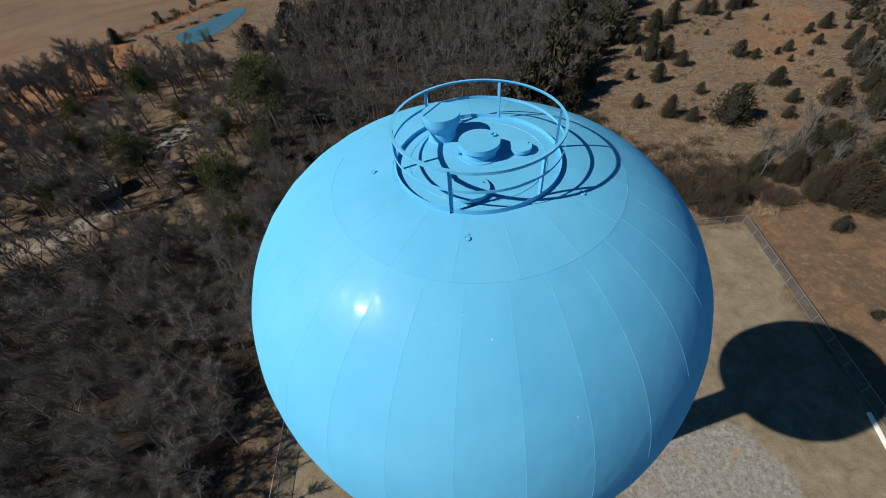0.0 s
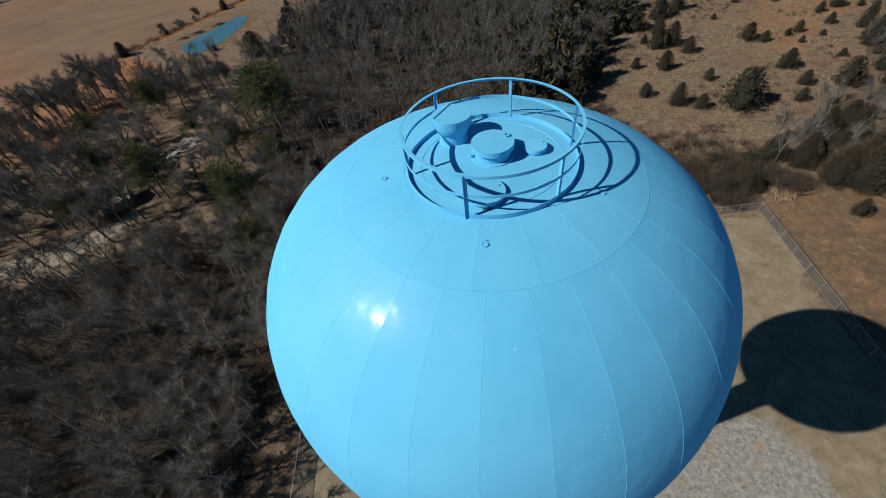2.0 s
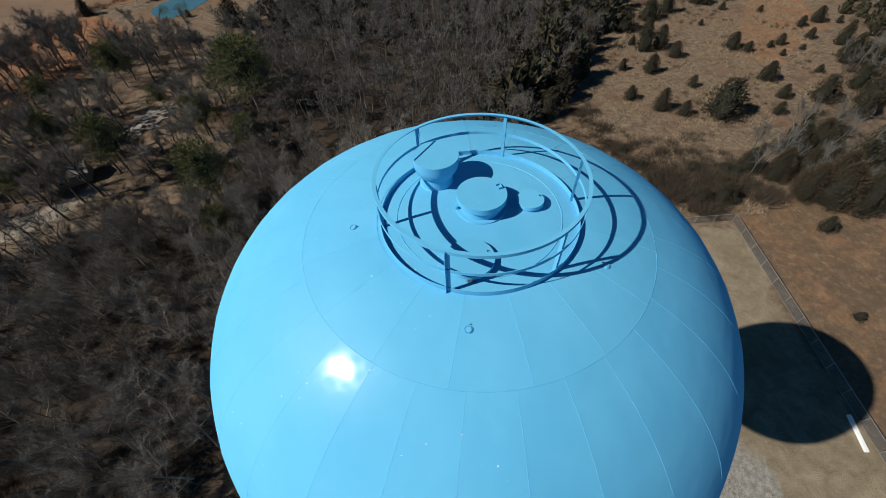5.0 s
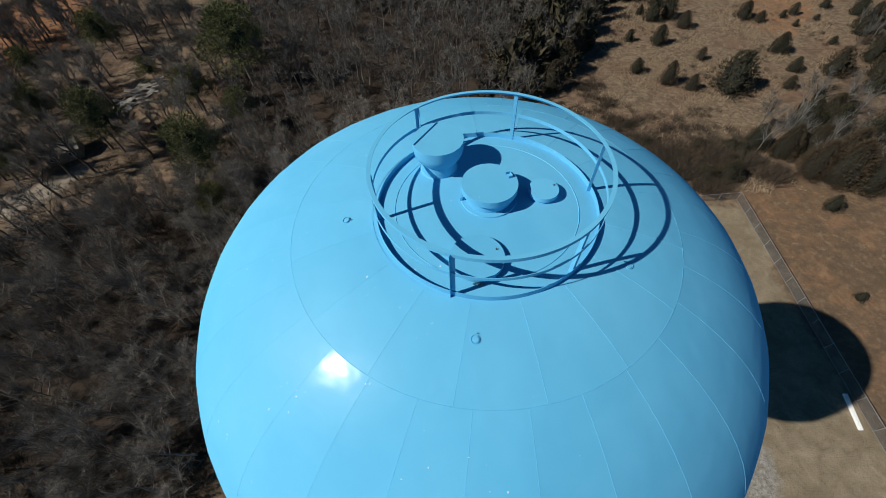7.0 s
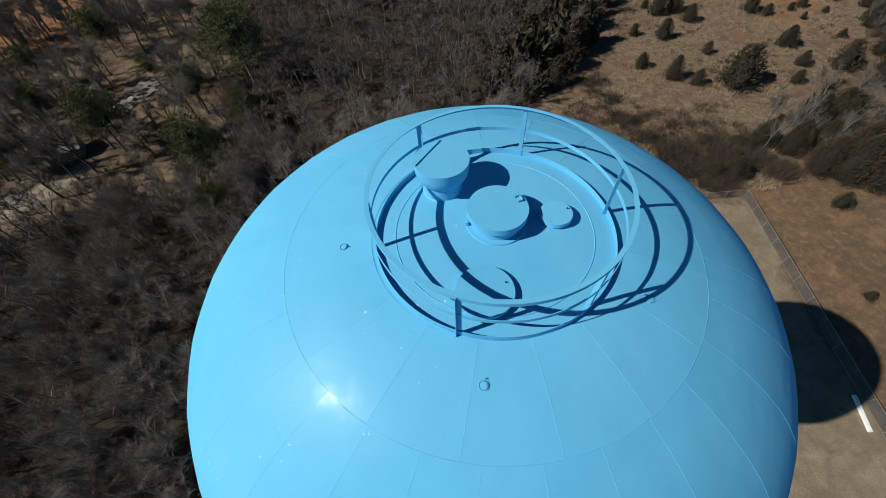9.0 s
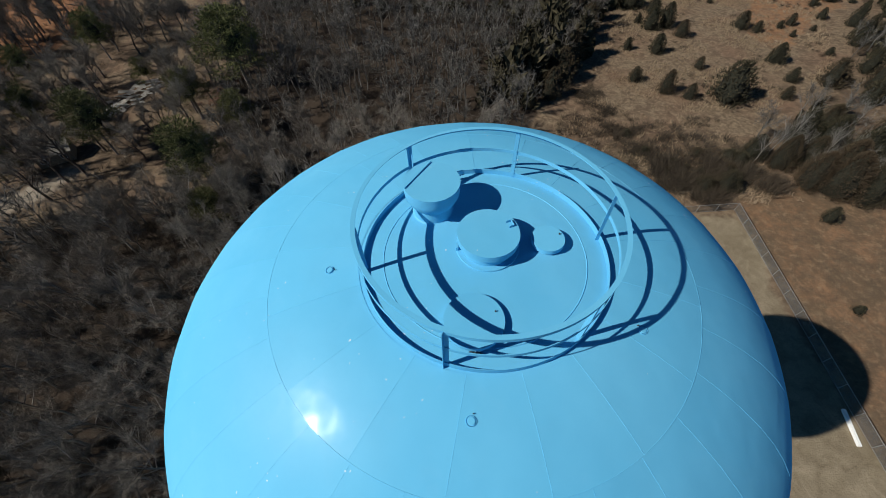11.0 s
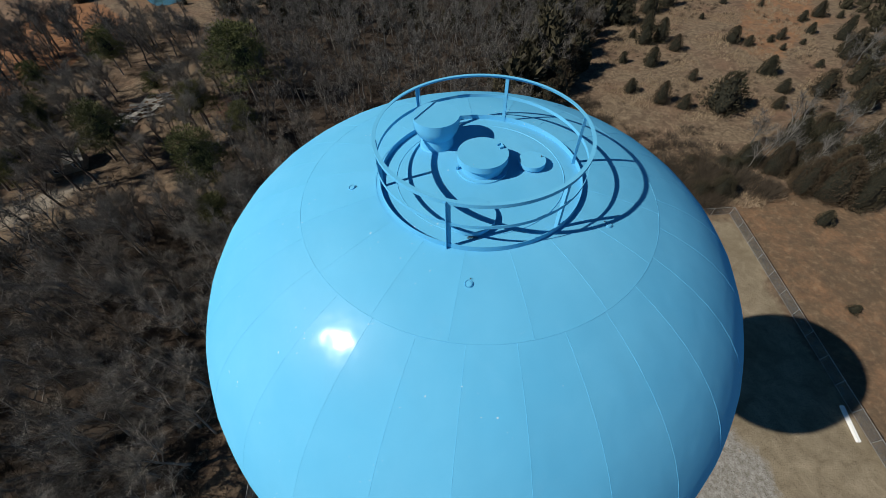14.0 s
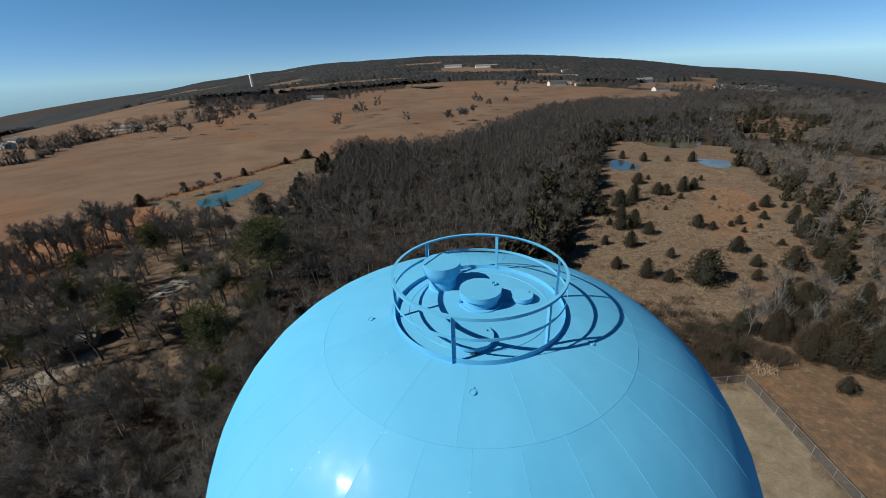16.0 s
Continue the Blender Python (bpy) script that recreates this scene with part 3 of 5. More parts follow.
def plate(name, th0, th1, az0, az1, nt, na, lap, base, gap=0.0035, peaking=0.0):
    """One welded plate of the tank, a little proud of the shell, with turned-down edges."""
    bm = bmesh.new()
    g_t = gap / A
    grid = []
    for i in range(nt + 1):
        th = th0 + g_t + (th1 - th0 - 2 * g_t) * i / nt
        g_a = gap / max(section(th)[0], 0.3)
        grid.append([bm.verts.new(tank_point(th, az0 + g_a + (az1 - az0 - 2 * g_a) * j / na, base + lap * (1 - j / na) + peaking * peak(i / nt) * (2 * j / na - 1) ** 2)) for j in range(na + 1)])
    for i in range(nt):
        for j in range(na):
            bm.faces.new((grid[i][j], grid[i + 1][j], grid[i + 1][j + 1], grid[i][j + 1])).smooth = True
    border = [grid[0][j] for j in range(na + 1)] + [grid[i][na] for i in range(1, nt + 1)] + [grid[nt][j] for j in range(na - 1, -1, -1)] + [grid[i][0] for i in range(nt - 1, 0, -1)]
    mid = tank_point((th0 + th1) / 2, (az0 + az1) / 2, -1.0)
    hi = [bm.verts.new(v.co) for v in border]
    lo = [bm.verts.new(v.co + (mid - v.co).normalized() * 0.03) for v in border]
    for i in range(len(border)):
        j = (i + 1) % len(border)
        bm.faces.new((hi[i], lo[i], lo[j], hi[j]))
    return part(name, bm, PAINT, tower)


for k in range(17):
    a0 = radians(-123.0 + 360 / 17 * k)
    plate("roof_plate", TH_CROWN, TH_JOINT, a0, a0 + 2 * math.pi / 17, 6, 8, 0.002, 0.008, 0.0, 0.006)
for k in range(29):
    a0 = radians(-97.4 + 360 / 29 * k)
    plate("shell_plate", TH_JOINT, TH_LOW, a0, a0 + 2 * math.pi / 29, 22, 8, 0.002, 0.005, 0.0, 0.009)


def bead(name, places, lift, width=0.010, height=0.007, peaking=0.0):
    """A raised weld bead that follows (theta, az) places on the tank."""
    bm = bmesh.new()
    rows = []
    for i, (th, az) in enumerate(places):
        high = lift + peaking * peak(i / (len(places) - 1))
        p = tank_point(th, az, high)
        d = tank_point(*places[min(i + 1, len(places) - 1)], high) - tank_point(*places[max(i - 1, 0)], high)
        up = (tank_point(th, az, 1.0) - p).normalized()
        side = d.cross(up).normalized()
        rows.append([bm.verts.new(p - side * width - up * 0.006), bm.verts.new(p - side * width * 0.35 + up * height), bm.verts.new(p + side * width * 0.35 + up * height), bm.verts.new(p + side * width - up * 0.006)])
    for a, c in zip(rows, rows[1:]):
        for k in range(3):
            bm.faces.new((a[k], a[k + 1], c[k + 1], c[k]))
    bmesh.ops.recalc_face_normals(bm, faces=bm.faces[:])
    return part(name, bm, PAINT, tower)


for k in range(17):
    a0 = radians(-123.0 + 360 / 17 * k)
    bead("weld_bead", [(TH_CROWN + (TH_JOINT - TH_CROWN) * i / 6, a0) for i in range(7)], 0.009, 0.006, 0.003, 0.006)
for k in range(29):
    a0 = radians(-97.4 + 360 / 29 * k)
    bead("weld_bead", [(TH_JOINT + (TH_LOW - TH_JOINT) * i / 22, a0) for i in range(23)], 0.006, 0.006, 0.003, 0.009)
bead("joint_bead", [(TH_JOINT, 2 * math.pi * i / 156) for i in range(157)], 0.008, 0.009, 0.004)

# the guard rail round the crown: toe board, middle bar, top angle and six posts
rail = thing("guard_rail", (RING_X, RING_Y, RING_Z), "round sky-blue painted steel guard rail on the tank crown", "guard rail")
part("toe_board", hoop([(-0.005, -0.14), (0.005, -0.14), (0.005, 0.065), (-0.005, 0.065)], RING_R), PAINT, rail)
part("middle_rail", hoop([(-0.006, 0.56), (0.006, 0.56), (0.006, 0.635), (-0.006, 0.635)], RING_R), PAINT, rail)
part("top_rail", hoop([(-0.07, 1.138), (-0.07, 1.13), (-0.004, 1.13), (-0.004, 1.06), (0.004, 1.06), (0.004, 1.138)], RING_R), PAINT, rail)
for az in (-110.8, -51.6, 7.0, 68.4, 127.2, 187.0):
    bm = bmesh.new()
    box(bm, -0.042, -0.008, -0.14, 0.034, 0.0, 1.125)
    leg = (0.0, 0.07) if az in (-110.8, 68.4) else (-0.07, -0.008)  # two posts are turned about
    box(bm, 0.026, leg[0], -0.14, 0.034, leg[1], 1.125)
    ob = part("post", bm, PAINT, rail)
    a = radians(az)
    ob.matrix_basis = Matrix.Translation(((RING_R - 0.012) * math.cos(a), (RING_R - 0.012) * math.sin(a), 0)) @ Matrix.Rotation(a - math.pi / 2, 4, "Z")


def on_roof(x, y, lift=0.0):
    return Vector((x, y, roof_at(x, y) + lift))


# the manhole with its overlapping lid
man = thing("roof_manhole", on_roof(0.11, -0.19), "round blue roof manhole with an overlapping lid", "roof manhole")
smooth_by_angle(part("flange", lathe([(0.0, 0.03), (0.57, 0.03), (0.575, 0.02), (0.575, -0.08)], 72), PAINT, man))
smooth_by_angle(part("neck", lathe([(0.47, 0.34), (0.47, 0.0)], 72), PAINT, man))
lid = part("lid", lathe([(0.0, 0.40), (0.553, 0.395), (0.553, 0.25), (0.538, 0.25), (0.536, 0.36), (0.0, 0.37)], 96), PAINT, man)
smooth_by_angle(lid)
bm = bmesh.new()
for u0, v0, u1, v1 in ((-0.07, -0.05, -0.058, 0.05), (0.058, -0.05, 0.07, 0.05), (-0.07, 0.038, 0.07, 0.05)):
    box(bm, u0, v0, 0.40, u1, v1, 0.45, 0.003)
hd = part("handle", bm, PAINT, lid)
hd.matrix_basis = pose(0.40, 0.16, 0.0, 0, 0, -70)
bm = bmesh.new()
box(bm, -0.04, -0.02, 0.02, 0.04, 0.03, 0.12, 0.004)
hs = part("hasp", bm, PAINT, man)
hs.matrix_basis = pose(-0.55, -0.06, 0.0, 0, 0, 85)

# the mushroom vent
vent = thing("roof_vent", on_roof(-0.86, 0.80), "blue mushroom-shaped tank vent with a wide cap", "roof vent")
smooth_by_angle(part("neck", lathe([(0.385, 0.34), (0.385, 0.03), (0.41, 0.015), (0.41, -0.08)], 64), PAINT, vent))
smooth_by_angle(part("cap", lathe([(0.0, 0.785), (0.532, 0.78), (0.528, 0.57), (0.515, 0.50), (0.475, 0.41), (0.425, 0.325), (0.40, 0.30), (0.0, 0.31)], 96), PAINT, vent))
# an upright lip added to give the dark shadow edge across the cap
bm = bmesh.new()
box(bm, -0.009, -0.425, 0.772, 0.009, 0.425, 0.812, 0.003)
st = part("strap", bm, PAINT, vent, "thin raised lip added for a dark shadow line on the cap")
st.matrix_basis = pose(-0.25, 0.175, 0, 0, 0, -35)
# two low round hatches
for name, x, y, r, h, lb in (("round_hatch", -0.26, -1.70, 0.49, 0.12, "low wide round blue hatch cover"), ("round_hatch", 1.22, -0.16, 0.30, 0.15, "small round blue hatch cover on the crown")):
    ht = thing(name, on_roof(x, y), lb, "roof hatch", "hatches")
    smooth_by_angle(part("collar", lathe([(r * 0.9, h - 0.03), (r * 0.9, -0.10)], 64), PAINT, ht))
    smooth_by_angle(part("cover", lathe([(0.0, h), (r, h - 0.003), (r, h - 0.10), (r - 0.012, h - 0.10), (r - 0.012, h - 0.02), (0.0, h - 0.02)], 80), PAINT, ht))
    bm = lathe([(0.0, 0.03), (0.012, 0.028), (0.014, 0.0)], 12)
    bmesh.ops.translate(bm, verts=bm.verts[:], vec=(r * 0.72, r * 0.25, h + 0.005))
    part("bolt", bm, RUBBER, ht, "dark bolt head")
# a ring weld on the crown plate
smooth_by_angle(tagged(part("crown_weld", hoop([(-0.012, -0.01), (0.0, 0.009), (0.012, -0.01)], 1.84, 96), PAINT, tower), "ring weld bead"))
bpy.data.objects["crown_weld"].location = (RING_X, RING_Y, roof_at(RING_X + 1.84, RING_Y) + 0.004)

# capped couplings and lugs on the roof
for x, y in ((-0.41, -3.14), (-2.80, -0.43), (2.50, -1.86)):
    cp = thing("roof_coupling", on_roof(x, y, 0.022), "small round capped coupling welded to the roof", "coupling", "couplings")
    up = (tank_point(theta_at(math.hypot(x - RING_X, y - RING_Y)), math.atan2(y - RING_Y, x - RING_X), 1.0) - tank_point(theta_at(math.hypot(x - RING_X, y - RING_Y)), math.atan2(y - RING_Y, x - RING_X))).normalized()
    cp.rotation_euler = up.to_track_quat("Z", "Y").to_euler()
    smooth_by_angle(part("cap", lathe([(0.0, 0.010), (0.052, 0.009), (0.060, 0.002), (0.060, -0.03)], 40), PAINT, cp))
    part("weld", hoop([(-0.007, -0.02), (0.0, 0.006), (0.007, -0.02)], 0.075, 40), PAINT, cp)
    bm = lathe([(0.0, 0.03), (0.008, 0.026), (0.009, -0.02)], 10)
    bmesh.ops.translate(bm, verts=bm.verts[:], vec=(0.02, 0.10, 0))
    part("pin", bm, RUBBER, cp, "small dark pin")
# a scrap of chain by the front of the rail
chain = thing("chain", on_roof(-0.28, -2.19, 0.012), "short loose piece of dark steel chain", "chain")
for k in range(6):
    bm = hoop([(-0.006, 0), (0, 0.006), (0.006, 0), (0, -0.006)], 0.022, 14)
    ob = part("link", bm, RUBBER, chain)
    ob.matrix_basis = pose(-0.07 + 0.032 * k, 0.02 * math.sin(k * 2.1), 0.008, 70 * (k % 2), 0, 40 * k)


# ---- fence ----
def fence(name, p0, p1, label, h=1.8, spacing=3.6):
    """A run of chain-link fence: posts, top rail and fabric."""
    a, b = Vector((*p0, 0)), Vector((*p1, 0))
    along, length = (b - a).normalized(), (b - a).length
    turn = Matrix.Translation(a) @ Matrix.Rotation(math.atan2(along.y, along.x), 4, "Z")
    f = thing(name, (0, 0, 0), label, "fence", "compound fence", "structure")
    f.matrix_basis = turn
    n = round(length / spacing)
    post = None
    for k in range(n + 1):
        if post is None:
            bm = lathe([(0.0, h + 0.06), (0.035, h + 0.04), (0.035, -0.1)], 8)
            ob = part("post", bm, STEEL, f)
            post = ob.data
        else:
            ob = obj("post", post, f)
        ob.location = (length * k / n, 0, 0)
    bm = bmesh.new()
    box(bm, 0, -0.022, h - 0.02, length, 0.022, h + 0.025)
    part("top_rail", bm, STEEL, f)
    bm = bmesh.new()
    box(bm, 0, -0.014, 0.05, length, 0.014, 0.085)
    part("bottom_rail", bm, STEEL, f)
    bm = bmesh.new()
    box(bm, 0, -0.004, 0.02, length, 0.004, h - 0.02)
    part("fabric", bm, FABRIC, f, "grey chain-link mesh")
    return f


fence("fence", (53.2, 42.2), (48.2, -40), "galvanised chain-link fence along the mown compound")
fence("fence", (53.2, 42.2), (-26.7, 39.9), "galvanised chain-link fence at the compound's back")
fence("fence", (-26.7, 39.9), (-22.3, -40.8), "galvanised chain-link fence beside the wood")
bm = bmesh.new()
box(bm, -0.20, -2.2, 0.05, 0.20, 2.2, 0.42, 0.02)
wb = tagged(part("white_board", bm, WHITE, None), "long white board lying along the fence", "board")
wb.matrix_basis = pose(49.7, 5.2, 0.0, 0, 0, -11)


# ---- plants ----
class Soup:
    """Triangles gathered in lists."""

    def __init__(self):
        self.V, self.F, self.n = [], [], 0

    def add(self, V, F):
        V, F = np.asarray(V, float), np.asarray(F, int)
        self.V.append(V)
        self.F.append(F + self.n)
        self.n += len(V)

    def arrays(self):
        return np.concatenate(self.V), np.concatenate(self.F)

    def tube(self, pts, radii, sides=4):
        """A tapered limb through the points."""
        V, F = [], []
        for i, p in enumerate(pts):
            d = Vector(pts[min(i + 1, len(pts) - 1)]) - Vector(pts[max(i - 1, 0)])
            d.normalize()
            u = d.orthogonal().normalized()
            w = d.cross(u)
            for k in range(sides):
                a = 2 * math.pi * k / sides
                V.append(Vector(p) + (u * math.cos(a) + w * math.sin(a)) * radii[i])
        for i in range(len(pts) - 1):
            for k in range(sides):
                j = (k + 1) % sides
                F += [(i * sides + k, i * sides + j, i * sides + sides + j), (i * sides + k, i * sides + sides + j, i * sides + sides + k)]
        self.add([tuple(v) for v in V], F)

    def blades(self, P, D, width, g):
        """A slim tapering blade from each place P along each D."""
        P, D = np.asarray(P, float), np.asarray(D, float)
        side = np.cross(D, g.normal(size=D.shape))
        side /= np.linalg.norm(side, axis=1, keepdims=True) + 1e-9
        w = (np.broadcast_to(np.asarray(width, float), (len(P),)) / 2)[:, None]
        n = len(P)
        V = np.concatenate([P - side * w, P + side * w, P + D])
        self.add(V, np.stack([np.arange(n), np.arange(n) + n, np.arange(n) + 2 * n], 1))


def bare_tree(seed, h, spread, twigs, thick, sides=4, stout=1.0, low=1.5):
    """A leafless tree: (wood, twigs)."""
    g = np.random.default_rng(seed)
    wood, fine = Soup(), Soup()
    p, pts = np.zeros(3), [np.array([0, 0, -0.2])]
    for k in range(4):
        p = p + np.array([*g.normal(0, 0.02 * h, 2), 0.17 * h])
        pts.append(p.copy())
    r0 = 0.0125 * h * stout
    wood.tube([tuple(q) for q in pts], [r0 * 1.3, r0, r0 * 0.8, r0 * 0.6, r0 * 0.35], 5)
    lines = [(pts[3], pts[4], 0.5)]
    for k in range(int(g.integers(7, 11))):
        t = g.uniform(low, 4.0)
        i = min(int(t), 3)
        s = pts[i] + (pts[i + 1] - pts[i]) * (t - i)
        az, up = k * 2.4 + g.uniform(-0.5, 0.5), g.uniform(0.4, 1.15)
        length = spread * g.uniform(0.6, 1.1) * (1.15 - 0.12 * t)
        d = np.array([math.cos(az) * math.cos(up), math.sin(az) * math.cos(up), math.sin(up)])
        limb = [s]
        for m in range(3):
            d = d + g.normal(0, 0.13, 3) + [0, 0, 0.10]
            d /= np.linalg.norm(d)
            limb.append(limb[-1] + d * length / 3)
        wood.tube([tuple(q) for q in limb], [r0 * 0.5, r0 * 0.38, r0 * 0.25, r0 * 0.1], sides)
        lines += [(limb[1], limb[2], 0.8), (limb[2], limb[3], 1.0)]
        for m in range(4):
            u = g.uniform(0.8, 2.9)
            j = min(int(u), 2)
            q = limb[j] + (limb[j + 1] - limb[j]) * (u - j)
            e = d * 0.6 + g.normal(0, 0.6, 3) + [0, 0, 0.25]
            e = e / np.linalg.norm(e) * length * g.uniform(0.25, 0.5)
            wood.tube([tuple(q), tuple(q + e)], [r0 * 0.2, r0 * 0.05], 3)
            lines.append((q, q + e, 1.4))
    w = np.array([l[2] for l in lines])
    pick = g.choice(len(lines), twigs, p=w / w.sum())
    a, b = np.array([l[0] for l in lines])[pick], np.array([l[1] for l in lines])[pick]
    P = a + (b - a) * g.random((twigs, 1)) ** 0.8
    D = (b - a) / (np.linalg.norm(b - a, axis=1, keepdims=True) + 1e-9) * 0.7 + g.normal(0, 0.62, (twigs, 3)) + [0, 0, 0.3]
    D *= (h * g.uniform(0.04, 0.115, (twigs, 1))) / (np.linalg.norm(D, axis=1, keepdims=True) + 1e-9)
    fine.blades(P, D, thick * g.uniform(0.6, 1.3, twigs), g)
    # a finer spray from the ends of those twigs
    k = twigs // 2
    fine.blades((P + D * 0.6)[:k], D[:k] * 0.5 + g.normal(0, 0.035 * h, (k, 3)), thick * 0.7, g)
    return wood.arrays(), fine.arrays()


def conifer(seed, h, r, count, size, kind="cedar"):
    """A cedar or pine: (trunk, foliage, inner shade)."""
    g = np.random.default_rng(seed)
    wood, leaf, core = Soup(), Soup(), Soup()
    if kind == "cedar":
        wood.tube([(0, 0, -0.1), (0, 0, h * 0.6)], [h * 0.022, h * 0.01], 5)
        u = g.random(count) ** 1.25
        az = g.random(count) * 2 * math.pi
        lump = 1 + 0.22 * np.sin(az * 3 + seed) + 0.16 * np.sin(az * 5 + u * 9 + seed * 2) + 0.17 * g.normal(size=count)
        R = r * (np.clip(1 - u, 0, 1) ** 0.52) * (0.72 + 0.28 * np.minimum(1, u * 6)) * lump
        P = np.stack([R * np.cos(az), R * np.sin(az), 0.03 * h + u * h * 0.95], 1)
        D = np.stack([np.cos(az) * 0.75, np.sin(az) * 0.75, 0.55 + 0.5 * u], 1) + g.normal(0, 0.52, (count, 3))
        D *= size * g.uniform(0.6, 1.5, (count, 1))
        leaf.blades(P - D * 0.45, D, size * g.uniform(0.5, 0.95, count), g)
        n, m = 9, 5
        V, F = [], []
        for i in range(m + 1):
            t = i / m
            for k in range(n):
                a = 2 * math.pi * k / n
                rr = 0.74 * r * (max(1 - t, 0.02) ** 0.52) * (0.72 + 0.28 * min(1, t * 6)) * (1 + 0.22 * math.sin(a * 3 + seed) + 0.16 * math.sin(a * 5 + t * 9 + seed * 2))
                V.append((rr * math.cos(a), rr * math.sin(a), 0.02 * h + t * h * 0.88))
        for i in range(m):
            for k in range(n):
                j = (k + 1) % n
                F += [(i * n + k, i * n + j, i * n + n + j), (i * n + k, i * n + n + j, i * n + n + k)]
        core.add(V, F)
    else:
        bend = g.normal(0, 0.02 * h, 2)
        wood.tube([(0, 0, -0.2), (bend[0], bend[1], h * 0.5), (bend[0] * 2, bend[1] * 2, h * 0.93)], [h * 0.02, h * 0.015, h * 0.005], 6)
        clumps = 24
        for c in range(clumps):
            t = 0.36 + 0.62 * c / clumps
            az = c * 2.4 + g.uniform(-0.4, 0.4)
            reach = r * (1.15 - t) / 0.79 * g.uniform(0.55, 1.1)
            mid = np.array([bend[0] * 2 * t + reach * math.cos(az), bend[1] * 2 * t + reach * math.sin(az), h * t + 0.08 * h])
            wood.tube([(bend[0] * 2 * t, bend[1] * 2 * t, h * t), tuple(mid)], [h * 0.006, h * 0.002], 3)
            n = count // clumps
            q = g.normal(size=(n, 3))
            q /= np.linalg.norm(q, axis=1, keepdims=True)
            P = mid + q * np.array([0.17, 0.17, 0.075]) * h * g.uniform(0.5, 1.0, (n, 1))
            D = q * size + g.normal(0, 0.3 * size, (n, 3)) + [0, 0, 0.4 * size]
            leaf.blades(P, D, size * 0.5, g)
        core.tube([(bend[0] * t * 2, bend[1] * t * 2, h * (0.42 + 0.5 * t)) for t in (0.2, 0.45, 0.7, 0.95)], [r * 0.3, r * 0.42, r * 0.3, r * 0.08], 6)
    return wood.arrays(), leaf.arrays(), core.arrays()


def shrub(seed, h, count, width):
    """A low leafless bush."""
    g = np.random.default_rng(seed)
    s = Soup()
    az = g.random(count) * 2 * math.pi
    rad = h * 0.55 * g.random(count) ** 0.6
    P = np.stack([rad * np.cos(az), rad * np.sin(az), h * 0.35 * g.random(count)], 1)
    D = np.stack([np.cos(az) * 0.5, np.sin(az) * 0.5, np.full(count, 0.8)], 1) * h * 0.55 + g.normal(0, 0.22 * h, (count, 3))
    s.blades(P, D, width, g)
    return s.arrays()


def scatter(poly, gap, g, jitter=0.48):
    x0, x1 = min(p[0] for p in poly), max(p[0] for p in poly)
    y0, y1 = min(p[1] for p in poly), max(p[1] for p in poly)
    out = []
    y = y0
    row = 0
    while y < y1:
        x = x0 + (row % 2) * gap / 2
        while x < x1:
            px, py = x + g.uniform(-jitter, jitter) * gap, y + g.uniform(-jitter, jitter) * gap
            if inside(poly, px, py):
                out.append((px, py))
            x += gap
        y += gap * 0.87
        row += 1
    return out


def joined(name, bases, places, material, label, category, g, lo=0.8, hi=1.2, sink=0.0):
    """Many plants in one mesh, past counting."""
    s = Soup()
    for x, y, k in places:
        V, F = bases[int(g.integers(len(bases)))]
        a, f = g.uniform(0, 2 * math.pi), k * g.uniform(lo, hi)
        c, sn = math.cos(a) * f, math.sin(a) * f
        W = np.stack([V[:, 0] * c - V[:, 1] * sn + x, V[:, 0] * sn + V[:, 1] * c + y, V[:, 2] * f + ground_z(x, y) - sink], 1)
        s.add(W, F)
    V, F = s.arrays()
    return tagged(new(name, tri_mesh(name, V, F, material)), label, category, kind="stuff")


def open_ground(x, y, margin=2.6):
    return any(inside(p, x + dx * margin, y + dy * margin) for p in CLEARINGS + [DRIVE] for dx, dy in ((0, 0), (1, 0), (-1, 0), (0, 1), (0, -1), (0.7, 0.7), (-0.7, -0.7)))


g = np.random.default_rng(5)
# wood trees: the nearest are things of their own
wood_pts = [(x, y) for x, y in scatter(WOOD_LEFT, 4.3, g)] + [(x, y) for x, y in scatter(WOOD_MID, 5.4, g) if not inside(CLEARINGS[-1], x, y)]
yard_pts = [(x, y) for x, y in scatter(YARD, 6.1, g) if not inside(ROAD, x, y) and (not open_ground(x, y) or g.random() < 0.10)]
right_pts = [(x, y) for x, y in scatter(WOOD_RIGHT, 8.4, g) if noise.noise((x * 0.035, y * 0.035, 7.0)) > (-0.16 if y < 190 else -0.02) and not inside(MEADOW, x, y)]
every = wood_pts + right_pts
every.sort(key=lambda p: math.hypot(p[0] + 18, p[1] - 20))
near, rest = every[:180], every[180:]
yard_pts.sort(key=lambda p: math.hypot(p[0] + 5, p[1] - 22))
yard_near, yard_rest = yard_pts[:62], yard_pts[62:]
LOOKS = ("grey leafless deciduous tree with a fine twig crown", "brown-grey bare tree crowded in the wood")
makers = []
for k in range(9):
    (wv, wf), (tv, tf) = bare_tree(40 + k, 10.0, 4.6, 2700, 0.0225)
    t = thing("bare_tree", (0, 0, 0), LOOKS[k % 2], "tree", "bare trees")
    obj("trunk", tri_mesh("trunk", wv, wf, BARK, True), t)
    obj("crown", tri_mesh("crown", tv, tf, TWIG), t)
    makers.append(t)
